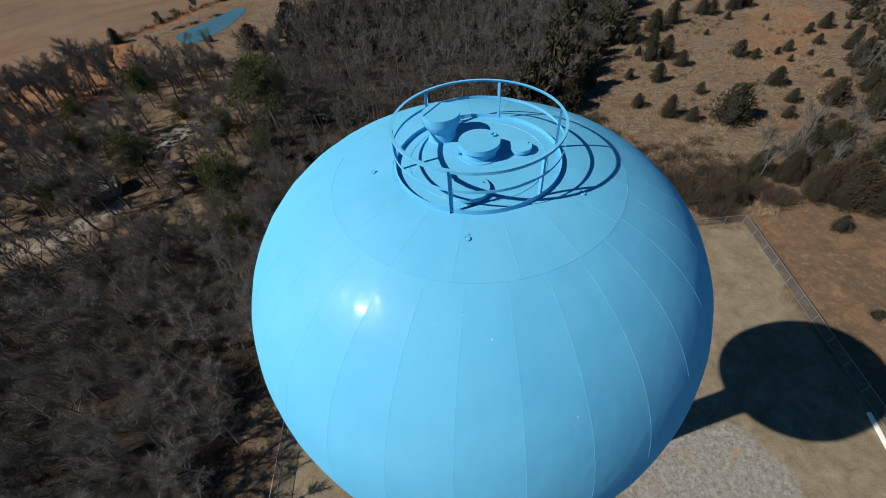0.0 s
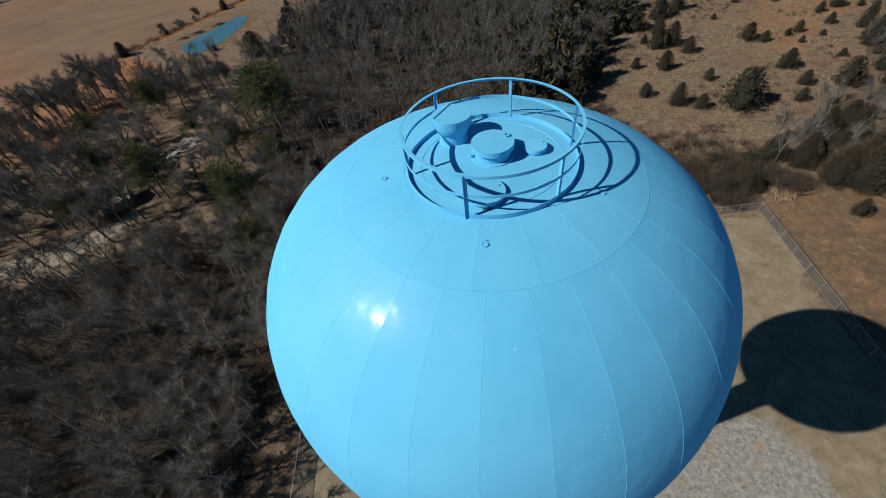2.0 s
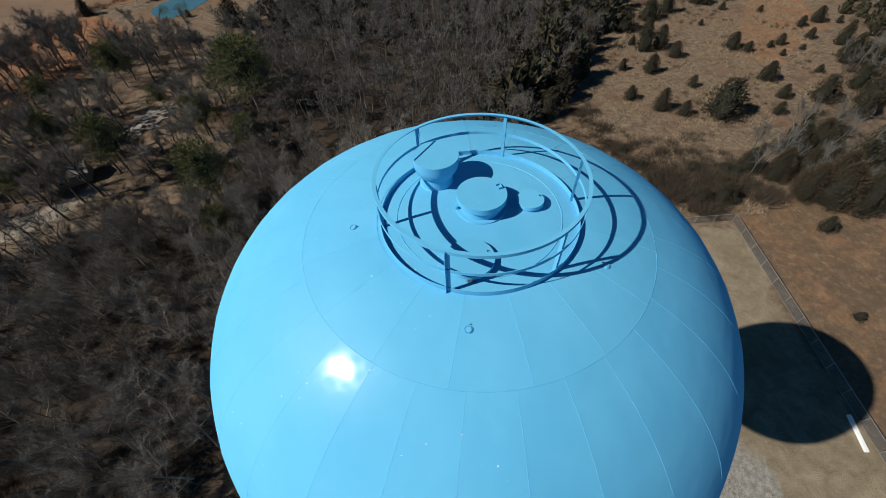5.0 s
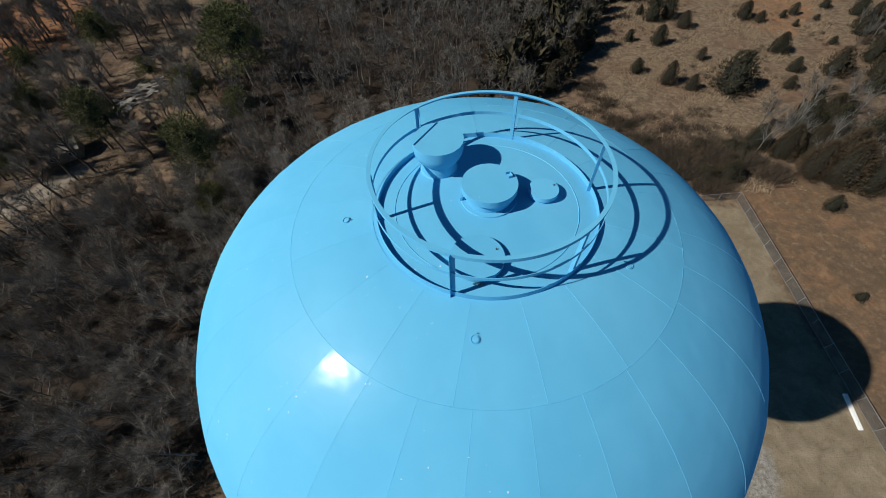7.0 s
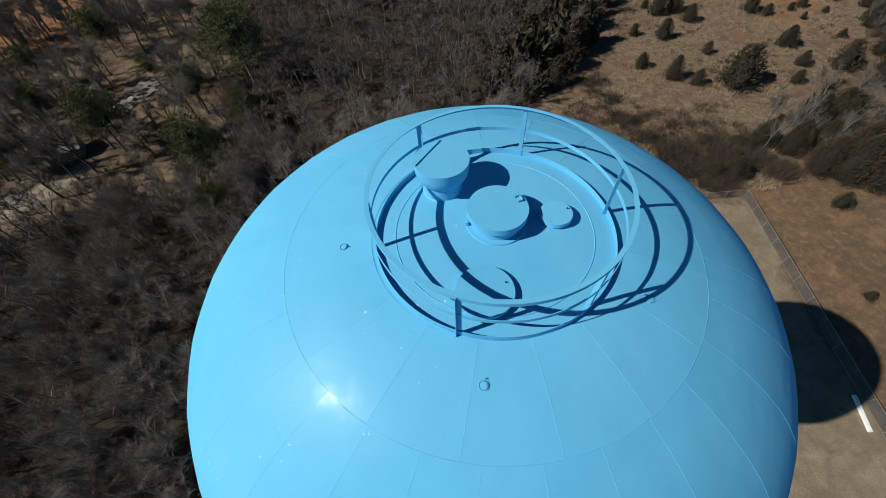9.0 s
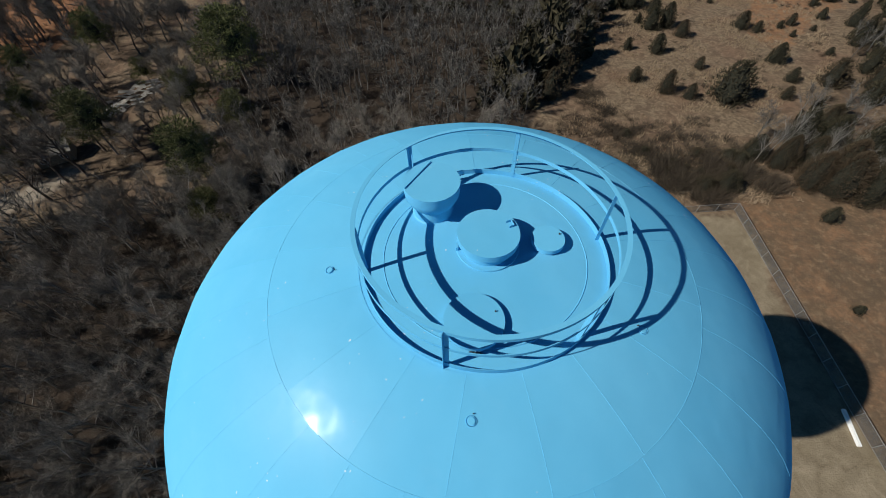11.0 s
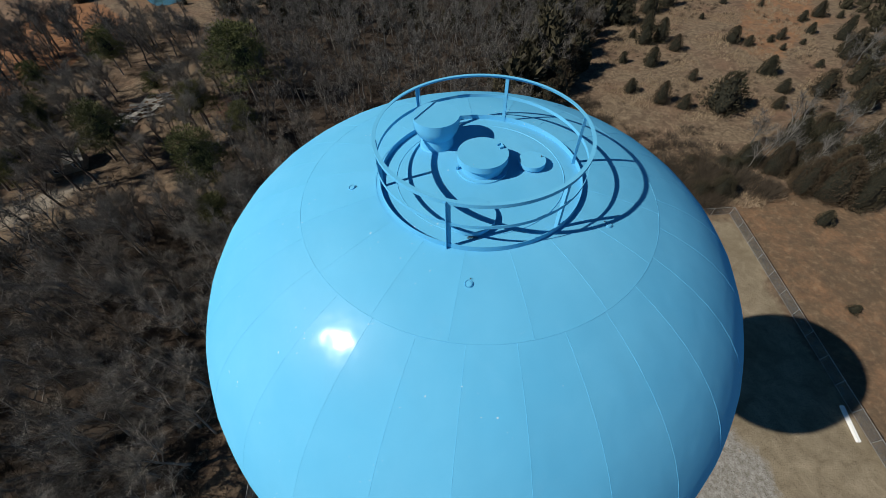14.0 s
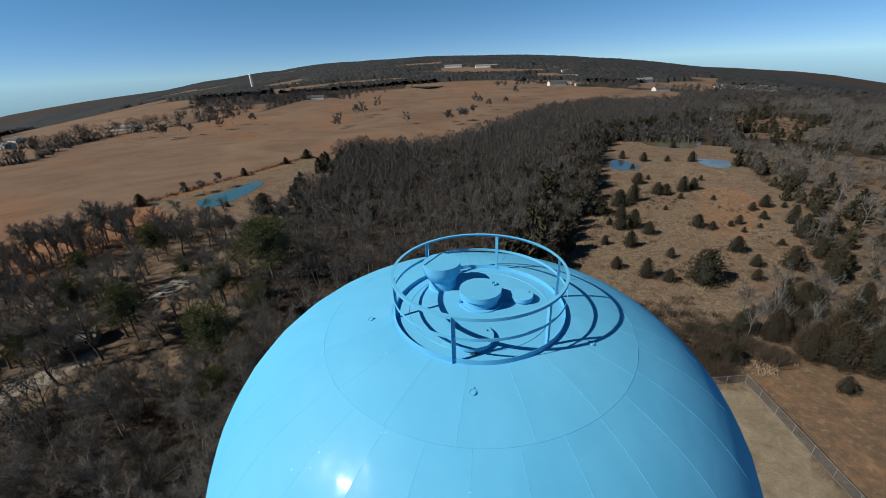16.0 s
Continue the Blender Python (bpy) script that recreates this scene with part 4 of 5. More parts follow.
for i, (x, y) in enumerate(near):
    f = g.uniform(0.84, 1.28)
    m = pose(x, y, ground_z(x, y), g.normal(0, 3), g.normal(0, 3), g.uniform(0, 360))
    if i < len(makers):
        makers[i].matrix_basis = m
        makers[i].scale = (f, f, f)
    else:
        src = makers[int(g.integers(len(makers)))]
        c = copy_thing(src, m)
        c.scale = (f, f, f * g.uniform(0.9, 1.12))
# broad old trees round the yard
yard_makers = []
for k in range(6):
    (wv, wf), (tv, tf) = bare_tree(240 + k, 10.0, 4.6, 2800, 0.026, 4, 1.5, 1.1)
    t = thing("bare_tree", (0, 0, 0), "broad leafless old tree with thick dark limbs", "tree", "yard trees")
    obj("trunk", tri_mesh("trunk", wv, wf, DARKBARK, True), t)
    obj("crown", tri_mesh("crown", tv, tf, TWIG), t)
    yard_makers.append(t)
for i, (x, y) in enumerate(yard_near):
    f = g.uniform(0.85, 1.35)
    m = pose(x, y, 0, g.normal(0, 3), g.normal(0, 3), g.uniform(0, 360))
    if i < len(yard_makers):
        c = yard_makers[i]
        c.matrix_basis = m
    else:
        c = copy_thing(yard_makers[int(g.integers(len(yard_makers)))], m)
    c.scale = (f, f, f * g.uniform(0.9, 1.1))
bases = []
for k in range(6):
    (wv, wf), (tv, tf) = bare_tree(80 + k, 10.0, 4.8, 370, 0.066, 3)
    bases.append((np.concatenate([wv, tv]), np.concatenate([wf, tf + len(wv)])))
joined("bare_woodland", bases, [(x, y, 0.78 if x > 45 and y < 210 and inside(WOOD_RIGHT, x, y) else 1.0) for x, y in rest if math.hypot(x, y) < 155], MIDTWIG, "grey-brown leafless winter woodland", "woodland", g, 0.8, 1.4)
fans = []
for k in range(4):
    (wv, wf), (tv, tf) = bare_tree(280 + k, 10.0, 4.2, 900, 0.05, 3, 1.3, 1.1)
    fans.append((np.concatenate([wv, tv]), np.concatenate([wf, tf + len(wv)])))
joined("yard_woodland", fans, [(x, y, 1.15) for x, y in yard_rest] + [(x, y, 1.35) for x, y in scatter(YARD_EDGE, 5.0, g)], MIDTWIG, "dark leafless trees beyond the yard", "woodland", g)
# slender pale trees among the cedars by the fence corner
slim = None
for k, (x, y) in enumerate(((69, 54.5), (73.5, 53), (78, 50.5), (83, 53.5), (88, 47.5), (91, 54), (84.5, 61), (96, 60), (71.2, 49.6), (76.2, 46.4), (80.8, 47.4), (65.8, 55.6), (76.4, 54.6), (83.4, 48.4), (62.4, 54.2), (69.2, 57.6))):
    if slim is None:
        (wv, wf), (tv, tf) = bare_tree(301, 10.0, 4.4, 700, 0.03, 4, 0.8)
        slim = thing("bare_tree", (x, y, 0), "slender pale leafless tree among dark cedars", "tree", "slender trees")
        obj("trunk", tri_mesh("trunk", wv, wf, BARK, True), slim)
        obj("crown", tri_mesh("crown", tv, tf, MIDTWIG), slim)
        c = slim
    else:
        c = copy_thing(slim, pose(x, y, 0, 0, 0, k * 77))
    c.scale = (0.78, 0.78, 0.98 + 0.06 * (k % 4))
# undergrowth
bush = [shrub(k, 1.8, 84, 0.06) for k in range(5)]
places = [(x, y, 1.0) for p, s in ((WOOD_LEFT, 3.1), (WOOD_RIGHT, 6.6), (BRUSH_BAND, 3.0), (YARD, 5.6)) for x, y in scatter(p, s, g)]
places += [(x, y, 1.0) for x, y in scatter(WOOD_MID, 4.6, g) if y < 150]
places = [q for q in places if not inside(ROAD, q[0], q[1]) and not any(inside(c, q[0], q[1]) for c in CLEARINGS)]
places += [(x, y, 0.6) for x, y in scatter(SCRUB, 1.4, g) if noise.noise((x * 0.16, y * 0.16, 5.0)) > -0.05]
places += [(x, y, 0.5) for x, y in scatter([(40.5, 68.6), (70.4, 65.9), (100.7, 85.9), (120.6, 124.9), (89.4, 168.8), (52.5, 119)], 3.0, g) if noise.noise((x * 0.07, y * 0.07, 9.0)) > 0.12]
for cx, cy in ((46.8, 54.9), (52.6, 57.5), (56.8, 52.3), (53.2, 48.7), (49.3, 49.1), (42.4, 59), (44.4, 52.5), (40.4, 66.2), (38.4, 73.5), (61.6, 56), (35.2, 80.9)):
    places += [(cx + g.normal(0, 1.5), cy + g.normal(0, 1.2), g.uniform(0.55, 0.9)) for _ in range(24)]
for cx, cy in ((49, 46), (47, 51.5), (51, 48), (56, 53.5), (53, 51), (45, 55), (44, 49), (59, 51), (63, 48.5)):
    places += [(cx + g.normal(0, 1.7), cy + g.normal(0, 1.3), g.uniform(0.8, 1.35)) for _ in range(26)]
joined("undergrowth", bush, places, BRUSH, "brown tangled leafless undergrowth and briars", "undergrowth", g, 0.6, 1.4)

joined("russet_brush", bush, [(-53.3 + g.normal(0, 2.2), 86.5 + g.normal(0, 3.0), g.uniform(0.5, 0.9)) for _ in range(34)], RUSSET, "reddish-brown leafy brush under the pines", "undergrowth", g)
# cedars
cedar_makers = []
for k in range(6):
    (wv, wf), (lv, lf), (cv, cf) = conifer(20 + k, 3.0, 1.15 + 0.12 * (k % 3), 1500, 0.14)
    t = thing("cedar", (0, 0, 0), "dark bushy cedar standing in dry grass", "cedar", "cedars in the field")
    obj("trunk", tri_mesh("trunk", wv, wf, BARK, True), t)
    fol = obj("foliage", tri_mesh("foliage", lv, lf, CEDAR), t)
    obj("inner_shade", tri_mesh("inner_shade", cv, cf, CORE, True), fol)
    cedar_makers.append(t)
used = [0]


def cedar(x, y, h, label="", wide=1.3, tall=1.28):
    k = used[0]
    used[0] += 1
    f = h / 3.0
    m = pose(x, y, ground_z(x, y), 0, 0, (k * 77) % 360)
    if k < len(cedar_makers):
        c = cedar_makers[k]
        c.matrix_basis = m
    else:
        c = copy_thing(cedar_makers[(k * 5 + 1) % len(cedar_makers)], m)
    c.scale = (f * wide, f * wide, f * tall * (0.85 + 0.3 * ((k * 37) % 10) / 10))
    return tagged(c, label)


FIELD_CEDARS = [(61.2, 20.9, 1.6), (68.1, 38.8, 2.5), (68.3, 77, 7.6), (88.2, 92.6, 5.7), (59.9, 100.1, 3.7), (70.2, 108.7, 3.6), (49.5, 86.6, 3.2), (55.1, 81, 4), (59.6, 78, 2.9), (89, 112.2, 4), (92.4, 109.6, 2.8), (95.3, 81.2, 5),
                (81.8, 76.3, 2.6), (87.2, 83.5, 3.2), (67.7, 91.2, 2.3), (103.9, 112.9, 2.6), (100, 111.3, 1.9), (63.2, 113.9, 4.4), (67.7, 124, 4.2), (100.6, 105.9, 1.6), (108.4, 108.9, 1.5), (52.8, 102.5, 2.4), (61, 118, 2.3), (104.2, 95.2, 1.9)]
for x, y, h in FIELD_CEDARS:
    cedar(x, y, h * (0.8 if (x, y) == (88.2, 92.6) else 1.0), "reddish-brown low cedar bush on bare soil" if x > 55 and y < 45 else ("large spreading dark-green cedar in dry grass" if h > 4 else ""))
for x, y, h in ((111, 217, 3.4), (119, 208, 4.1), (131, 205, 2.8), (143, 202, 4.0), (154, 239, 3.9), (181, 240, 2.7), (95, 166, 4.9), (81, 142, 5.5), (73, 137, 5.6), (62, 129, 6.3), (68, 115, 4.9), (95, 149, 4.2), (98, 148, 4.2), (107, 151, 4.8),
                (113, 153, 4.0), (101, 142, 2.1), (88, 130, 1.7), (112, 138, 1.7), (118, 125, 2.6), (125, 128, 4.2), (131, 126, 1.7), (115, 116, 2.5), (212, 264, 8.4), (190, 230, 6.1), (231, 279, 7.3), (105, 192, 2.5), (103, 172, 2.1), (125, 166, 1.9)):
    cedar(x, y, h)
# cedars along the woods' edges and by the fence corner
for x, y, h in ((99.1, 73.1, 4.7), (107.9, 86.2, 4.8),
                (114.6, 99.7, 5.1), (121.1, 110.8, 4.7), (104.5, 78.4, 5.7), (34.5, 93.8, 6.2), (38.2, 99.2, 5.6), (30.7, 87.1, 6.6), (44.9, 114.5, 6.3), (48.8, 120.3, 5.8), (27, 80.6, 5.5), (57, 133.6, 6.5), (64.2, 147.3, 6.1), (71.8, 163.1, 6.8)):
    cedar(x, y, h, "dense dark cedar at the edge of the wood", 1.12, 1.45)
for x, y, h in ((46.8, 54.9, 1.8), (48.4, 53.2, 1.5), (52.6, 57.5, 1.9), (56.8, 52.3, 2.2), (53.2, 48.7, 1.6), (49.3, 49.1, 1.9), (44.4, 52.5, 1.6), (42.4, 59, 1.9), (60.3, 54.8, 2.4), (40.4, 64.9, 1.7), (51.1, 52.1, 1.5), (58.8, 56.5, 1.9)):
    cedar(x, y, h, "low dark cedar bush in tangled brush", 1.7, 1.0)
# the tall grown-together clump by the fence corner
clump = []
for x, y, h, wide in ((69.6, 47.6, 7.4, 1.25), (72.9, 45.4, 8.2, 1.3), (77.6, 43.4, 8.0, 1.2), (66.9, 53.2, 5.6, 1.35), (63.2, 56.4, 5.0, 1.5), (78.6, 57.4, 7.2, 1.3), (79.1, 50.8, 8.0, 1.3), (87.7, 56.8, 7.4, 1.2), (91.4, 55.2, 7.0, 1.3), (80.5, 62.2, 6.4, 1.3),
                      (74.7, 60.4, 6.2, 1.4), (82.9, 45.6, 7.2, 1.2), (71.8, 52.8, 6.8, 1.3), (74.6, 48.6, 8.2, 1.2), (85.0, 50.6, 7.0, 1.2), (53.6, 47.4, 3.6, 2.0), (49.6, 47.6, 3.2, 2.0)):
    k = len(clump)
    if k < 4:
        (wv, wf), (lv, lf), (cv, cf) = conifer(40 + k, 8.0, 3.1 + 0.2 * (k % 3), 6500, 0.19)
        c = thing("cedar", (0, 0, 0), "dense dark cedar grown into a tall clump", "cedar", "cedars by the fence corner")
        obj("trunk", tri_mesh("trunk", wv, wf, BARK, True), c)
        fol = obj("foliage", tri_mesh("foliage", lv, lf, CEDAR), c)
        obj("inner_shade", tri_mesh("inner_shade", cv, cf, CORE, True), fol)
        c.matrix_basis = pose(x, y, 0, 0, 0, k * 83)
    else:
        c = copy_thing(clump[k % 4], pose(x, y, 0, 0, 0, k * 83))
    c.scale = (h / 8 * wide * 0.76, h / 8 * wide * 0.76, h / 8 * (1.1 + 0.09 * (k % 4)))
    clump.append(c)
# the hedge of cedars along the pasture and by the pond
for x, y, h in ((-138, 171, 5.1), (-151, 143.6, 2.1), (-73.2, 152.2, 8.9), (-111.3, 222.2, 3.9), (-95.7, 249, 4), (-86.2, 264.6, 6.1), (-129.2, 193.4, 2.3), (-94.4, 163.3, 2.2), (-112.4, 142.7, 3.5), (-158.5, 123.2, 1.9), (-128.2, 143.4, 3.6)):
    cedar(x, y, h, "dark upright cedar beside the pasture hedge", 1.25, 1.15)
bases = []
for k in range(4):
    (wv, wf), (lv, lf), (cv, cf) = conifer(60 + k, 3.0, 1.0, 170, 0.42)
    bases.append((np.concatenate([lv, cv]), np.concatenate([lf, cf + len(lv)])))
far_cedars = [(x, y, g.uniform(1.0, 2.2)) for x, y in scatter(WOOD_RIGHT, 11.5, g) if noise.noise((x * 0.03, y * 0.03, 2.0)) > 0.02] + [(x, y, g.uniform(1.5, 2.6)) for x, y in scatter(WOOD_MID, 12.0, g) if y > 130 or x > 10]
EDGE = [(-69.5, 219.7), (-47.4, 254.6), (-18.8, 243.4), (34.3, 274.6), (65.9, 341.9)]
for (x0, y0), (x1, y1) in zip(EDGE, EDGE[1:]):
    far_cedars += [(x0 + (x1 - x0) * t + g.uniform(-3, 3), y0 + (y1 - y0) * t + g.uniform(-4, 2), g.uniform(1.8, 3.2)) for t in (0.1, 0.3, 0.55, 0.8)]
for cx, cy, n in ((150.7, 144, 5), (164.6, 169.7, 5), (164.9, 186.1, 6), (179.9, 215.5, 5), (196.1, 242.8, 6), (223.4, 281.2, 8), (249.5, 309.9, 6), (207.9, 230.4, 5), (243.3, 276.1, 6), (138.5, 125.8, 4), (124.9, 102.8, 5), (141.7, 114.5, 5), (291, 342.1, 6), (308, 307.3, 5)):
    far_cedars += [(cx + g.normal(0, 3.5), cy + g.normal(0, 3.5), g.uniform(1.2, 2.3)) for _ in range(n)]
RIM = [(26, 82), (40, 103), (55, 129), (72, 160), (90, 201), (111, 244), (130, 270), (160, 291), (188, 296), (220, 312), (258, 350)]
for (x0, y0), (x1, y1) in zip(RIM, RIM[1:]):
    far_cedars += [(x0 + (x1 - x0) * t + g.uniform(-16, 1), y0 + (y1 - y0) * t + g.uniform(-1, 10), g.uniform(1.9, 3.9)) for t in g.random(22)]
joined("cedar_thicket", bases, far_cedars, CEDAR, "dark evergreen cedars scattered through bare woodland", "cedars", g)
# low hedge along the pasture
hedge = []
for (x0, y0), (x1, y1) in (((-196.9, 83.3), (-172.3, 94.5)), ((-172.3, 94.5), (-154.2, 130.5)), ((-154.2, 130.5), (-139.6, 173.3)), ((-139.6, 173.3), (-109.2, 225.9)), ((-109.2, 225.9), (-85.3, 270.2))):
    n = int(math.hypot(x1 - x0, y1 - y0) / 1.6)
    hedge += [(x0 + (x1 - x0) * k / n + g.uniform(-0.7, 0.7), y0 + (y1 - y0) * k / n + g.uniform(-0.7, 0.7), g.uniform(0.6, 1.5)) for k in range(n)]
joined("hedge_row", bush, hedge, BRUSH, "low brown brush hedge along a field edge", "hedge", g)

# pines in the yard
pine_makers = []
for k in range(3):
    (wv, wf), (lv, lf), (cv, cf) = conifer(70 + k, 12.0, 4.4, 12000, 0.25, "pine")
    t = thing("pine_tree", (0, 0, 0), "tall green pine tree with layered needle clumps", "pine tree", "pines")
    obj("trunk", tri_mesh("trunk", wv, wf, BARK, True), t)
    fol = obj("foliage", tri_mesh("foliage", lv, lf, PINE), t)
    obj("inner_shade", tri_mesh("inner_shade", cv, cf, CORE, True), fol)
    pine_makers.append(t)
for k, (x, y, h) in enumerate(((-47.6, 90.2, 17.8), (-56.2, 78.6, 10.5), (-91.5, 108, 12), (-70.0, 65.6, 13.4), (-86.3, 58.3, 8.5), (-44.4, 52.8, 14.5), (-40.5, 43.4, 8.5), (-42.9, 70.6, 9.7), (-91, 76.2, 9.8), (-72.7, 92.1, 7.2), (-102.5, 93.5, 10))):
    m = pose(x, y, 0, 0, 0, k * 70)
    f = h / 12.0
    if k < 3:
        c = pine_makers[k]
        c.matrix_basis = m
    else:
        c = copy_thing(pine_makers[k % 3], m)
    c.scale = (f * (1.2 if k < 2 else 1.0), f * (1.2 if k < 2 else 1.0), f)

# lone trees in the pasture and along its tree line
lone_makers = []
for k, (x, y) in enumerate(((-93.1, 402.5), (18.1, 411.2), (-264, 401.7))):
    (wv, wf), (tv, tf) = bare_tree(140 + k, 9.0, 4.0, 3000, 0.06, 4, 0.9, 1.4)
    t = thing("bare_tree", (x, y, ground_z(x, y)), "lone leafless tree standing in the brown pasture", "tree", "pasture trees")
    obj("trunk", tri_mesh("trunk", wv, wf, BARK, True), t)
    obj("crown", tri_mesh("crown", tv, tf, TWIG), t)
    t.scale = (1.5, 1.5, 1.5)
    lone_makers.append(t)
for x, y, h in ((-296, 412, 10), (-259, 389, 14), (-280, 454, 11), (-244, 410, 11), (-256, 473, 12), (-228, 441, 13), (-231, 476, 14), (-202, 465, 11), (-96, 417, 11), (-86, 481, 13), (-81, 507, 13), (-74, 569, 14), (-22, 412, 10), (19, 391, 12),
                (32, 416, 13), (37, 414, 12), (68, 592, 13), (50, 458, 11), (69, 548, 12), (75, 509, 11), (104, 549, 10), (147, 692, 15), (148, 885, 16), (161, 872, 16), (192, 894, 16), (213, 877, 17), (233, 861, 15), (274, 922, 14), (-118, 188, 6), (-113, 196, 7), (-124, 183, 6)):
    c = copy_thing(lone_makers[(int(x) * 7 + int(y)) % 3], pose(x, y, ground_z(x, y), 0, 0, (x * 31) % 360))
    c.scale = (h / 6.6, h / 6.6, h / 6.6)
    tagged(c, "lone leafless tree standing in the brown pasture")

# dry grass tufts
tuft = []
for k in range(4):
    gg = np.random.default_rng(k)
    s = Soup()
    n = 9
    D = gg.normal(0, 0.22, (n, 3))
    D[:, 2] = gg.uniform(0.3, 0.7, n)
    s.blades(gg.normal(0, 0.2, (n, 3)) * [1, 1, 0], D, 0.08, gg)
    tuft.append(s.arrays())
FIELD = [(33.9, 75.8), (45.2, 68.8), (68.1, 67.1), (100.7, 85.9), (120.6, 124.9), (145.5, 168.7), (134.6, 204.8), (91, 185.2), (69.5, 149.1), (52.5, 119)]
spots = [(x, y, 1.0) for x, y in scatter(FIELD, 0.85, g) if noise.noise((x * 0.11, y * 0.11, 0)) + 0.5 * noise.noise((x * 0.5, y * 0.5, 4)) > 0.0]
spots += [(x, y, 0.9) for x, y in scatter([(30.6, 42.8), (55.1, 43.5), (67, 52.6), (56.1, 59.4), (37.9, 58.8)], 0.75, g)]
spots += [(x, y, 1.2) for x, y in scatter([(48, 43.3), (66, 43.3), (68, 45.6), (60, 49), (52, 47)], 0.8, g) if noise.noise((x * 0.35, y * 0.35, 6.0)) > -0.12]
spots += [(x, y, 1.0) for x, y in scatter(BRUSH_BAND, 1.2, g)]
spots += [(x, y, 0.8) for x, y in scatter([(-32.5, -9.6), (-25.5, -9.5), (-28.1, 36.1), (-35.3, 31.5)], 0.8, g)]
joined("grass_tufts", tuft, spots, GRASS, "pale dry winter grass tufts", "grass", g, 0.5, 1.5)


# ---- the wooded distance ----
crown = []
for k in range(6):
    gg = np.random.default_rng(90 + k)
    s = Soup()
    n = 80
    az, u = gg.random(n) * 2 * math.pi, gg.random(n) ** 0.8
    rad = 3.1 * np.sqrt(1 - 0.9 * u ** 2) * gg.uniform(0.3, 1.0, n)
    P = np.stack([rad * np.cos(az), rad * np.sin(az), 2.5 + 5.0 * u], 1)
    D = np.stack([rad * np.cos(az) * 0.35, rad * np.sin(az) * 0.35, gg.uniform(0.2, 1.0, n)], 1) + gg.normal(0, 0.55, (n, 3))
    s.blades(P, D, gg.uniform(0.3, 0.7, n), gg)
    s.tube([(0, 0, -0.5), (0, 0, 5.5)], [0.22, 0.08], 3)
    n = 14
    az = gg.random(n) * 2 * math.pi
    s.blades(np.stack([np.cos(az), np.sin(az), np.full(n, 0.2)], 1) * 1.6, np.stack([np.cos(az), np.sin(az), gg.uniform(2.0, 5.0, n)], 1), 0.7, gg)
    crown.append(s.arrays())
middle = []
for k in range(6):
    gg = np.random.default_rng(390 + k)
    s = Soup()
    n = 150
    az, u = gg.random(n) * 2 * math.pi, gg.random(n)
    rad = 3.7 * np.sqrt(1 - 0.95 * u ** 2) * gg.uniform(0.55, 1.0, n)
    P = np.stack([rad * np.cos(az), rad * np.sin(az), 2.6 + 5.2 * u], 1)
    D = np.stack([np.cos(az) * (1 - u), np.sin(az) * (1 - u), 0.25 + 0.6 * u], 1) * 0.9 + gg.normal(0, 0.55, (n, 3))
    s.blades(P - D * 0.4, D, gg.uniform(0.10, 0.26, n), gg)
    s.tube([(0, 0, -0.5), (0, 0, 6.5)], [0.2, 0.06], 3)
    for a in range(5):
        s.tube([(0, 0, 2.0 + 0.6 * a), (2.0 * math.cos(a * 2.4), 2.0 * math.sin(a * 2.4), 4.6 + 0.7 * a)], [0.1, 0.03], 3)
    middle.append(s.arrays())
joined("leafless_woodland", middle, [(x, y, g.uniform(0.85, 1.5)) for x, y in rest if math.hypot(x, y) >= 155 and not inside(WOOD_RIGHT, x, y)], DULLTWIG, "soft grey leafless woodland further off", "woodland", g, 0.85, 1.15, 0.1)
joined("open_woodland", middle, [(x, y, g.uniform(0.75, 1.3)) for x, y in rest if math.hypot(x, y) >= 155 and inside(WOOD_RIGHT, x, y)], MIDTWIG, "pale grey open woodland with dry grass beneath", "woodland", g, 0.85, 1.15, 0.1)
places = []
for _ in range(7500):
    d = 290 * (4.2 ** g.random())
    a = radians(90 + g.uniform(-64, 60))
    x, y = d * math.cos(a), d * math.sin(a)
    if far_wood(np.array([x]), np.array([y]))[0] and not inside(WOOD_RIGHT, x, y):
        places.append((x, y, g.uniform(0.8, 1.25) * (1 + 0.00025 * d)))
TREELINE = [(-394, 400), (-374, 403), (-433, 495), (-430, 527), (-381, 509), (-360, 520), (-361, 571), (-319, 566), (-293, 593), (-269, 614)]
for cx, cy, n, r in ((-301, 905, 16, 22), (-214, 910, 18, 26), (-174, 863, 12, 13), (-177, 1005, 14, 23), (-139, 1189, 16, 30), (-360, 671, 12, 20), (-336, 680, 14, 20), (-317, 701, 14, 20), (-387, 956, 14, 24), (456, 1113, 12, 24),
                     (551, 1177, 20, 35), (610, 1141, 16, 28), (369, 1101, 8, 20), (256, 1001, 6, 22), (442, 704, 10, 19), (77, 1213, 10, 54), (221, 1388, 16, 73)):
    places += [(cx + g.normal(0, r), cy + g.normal(0, r * 0.6), g.uniform(0.9, 1.4)) for _ in range(n)]
line_trees = []
for (x0, y0), (x1, y1) in zip(TREELINE, TREELINE[1:]):
    line_trees += [(x0 + (x1 - x0) * t + g.uniform(-7, 7), y0 + (y1 - y0) * t + g.uniform(-8, 8), g.uniform(1.1, 1.8)) for t in g.random(7)]
joined("treeline", middle, line_trees, DULLTWIG, "row of leafless trees along the pasture's far edge", "trees", g, 0.85, 1.15, 0.2)
joined("distant_woodland", crown, places, FARWOOD, "dark hazy bare woodland spreading to the horizon", "woodland", g, 0.8, 1.2, 0.6)
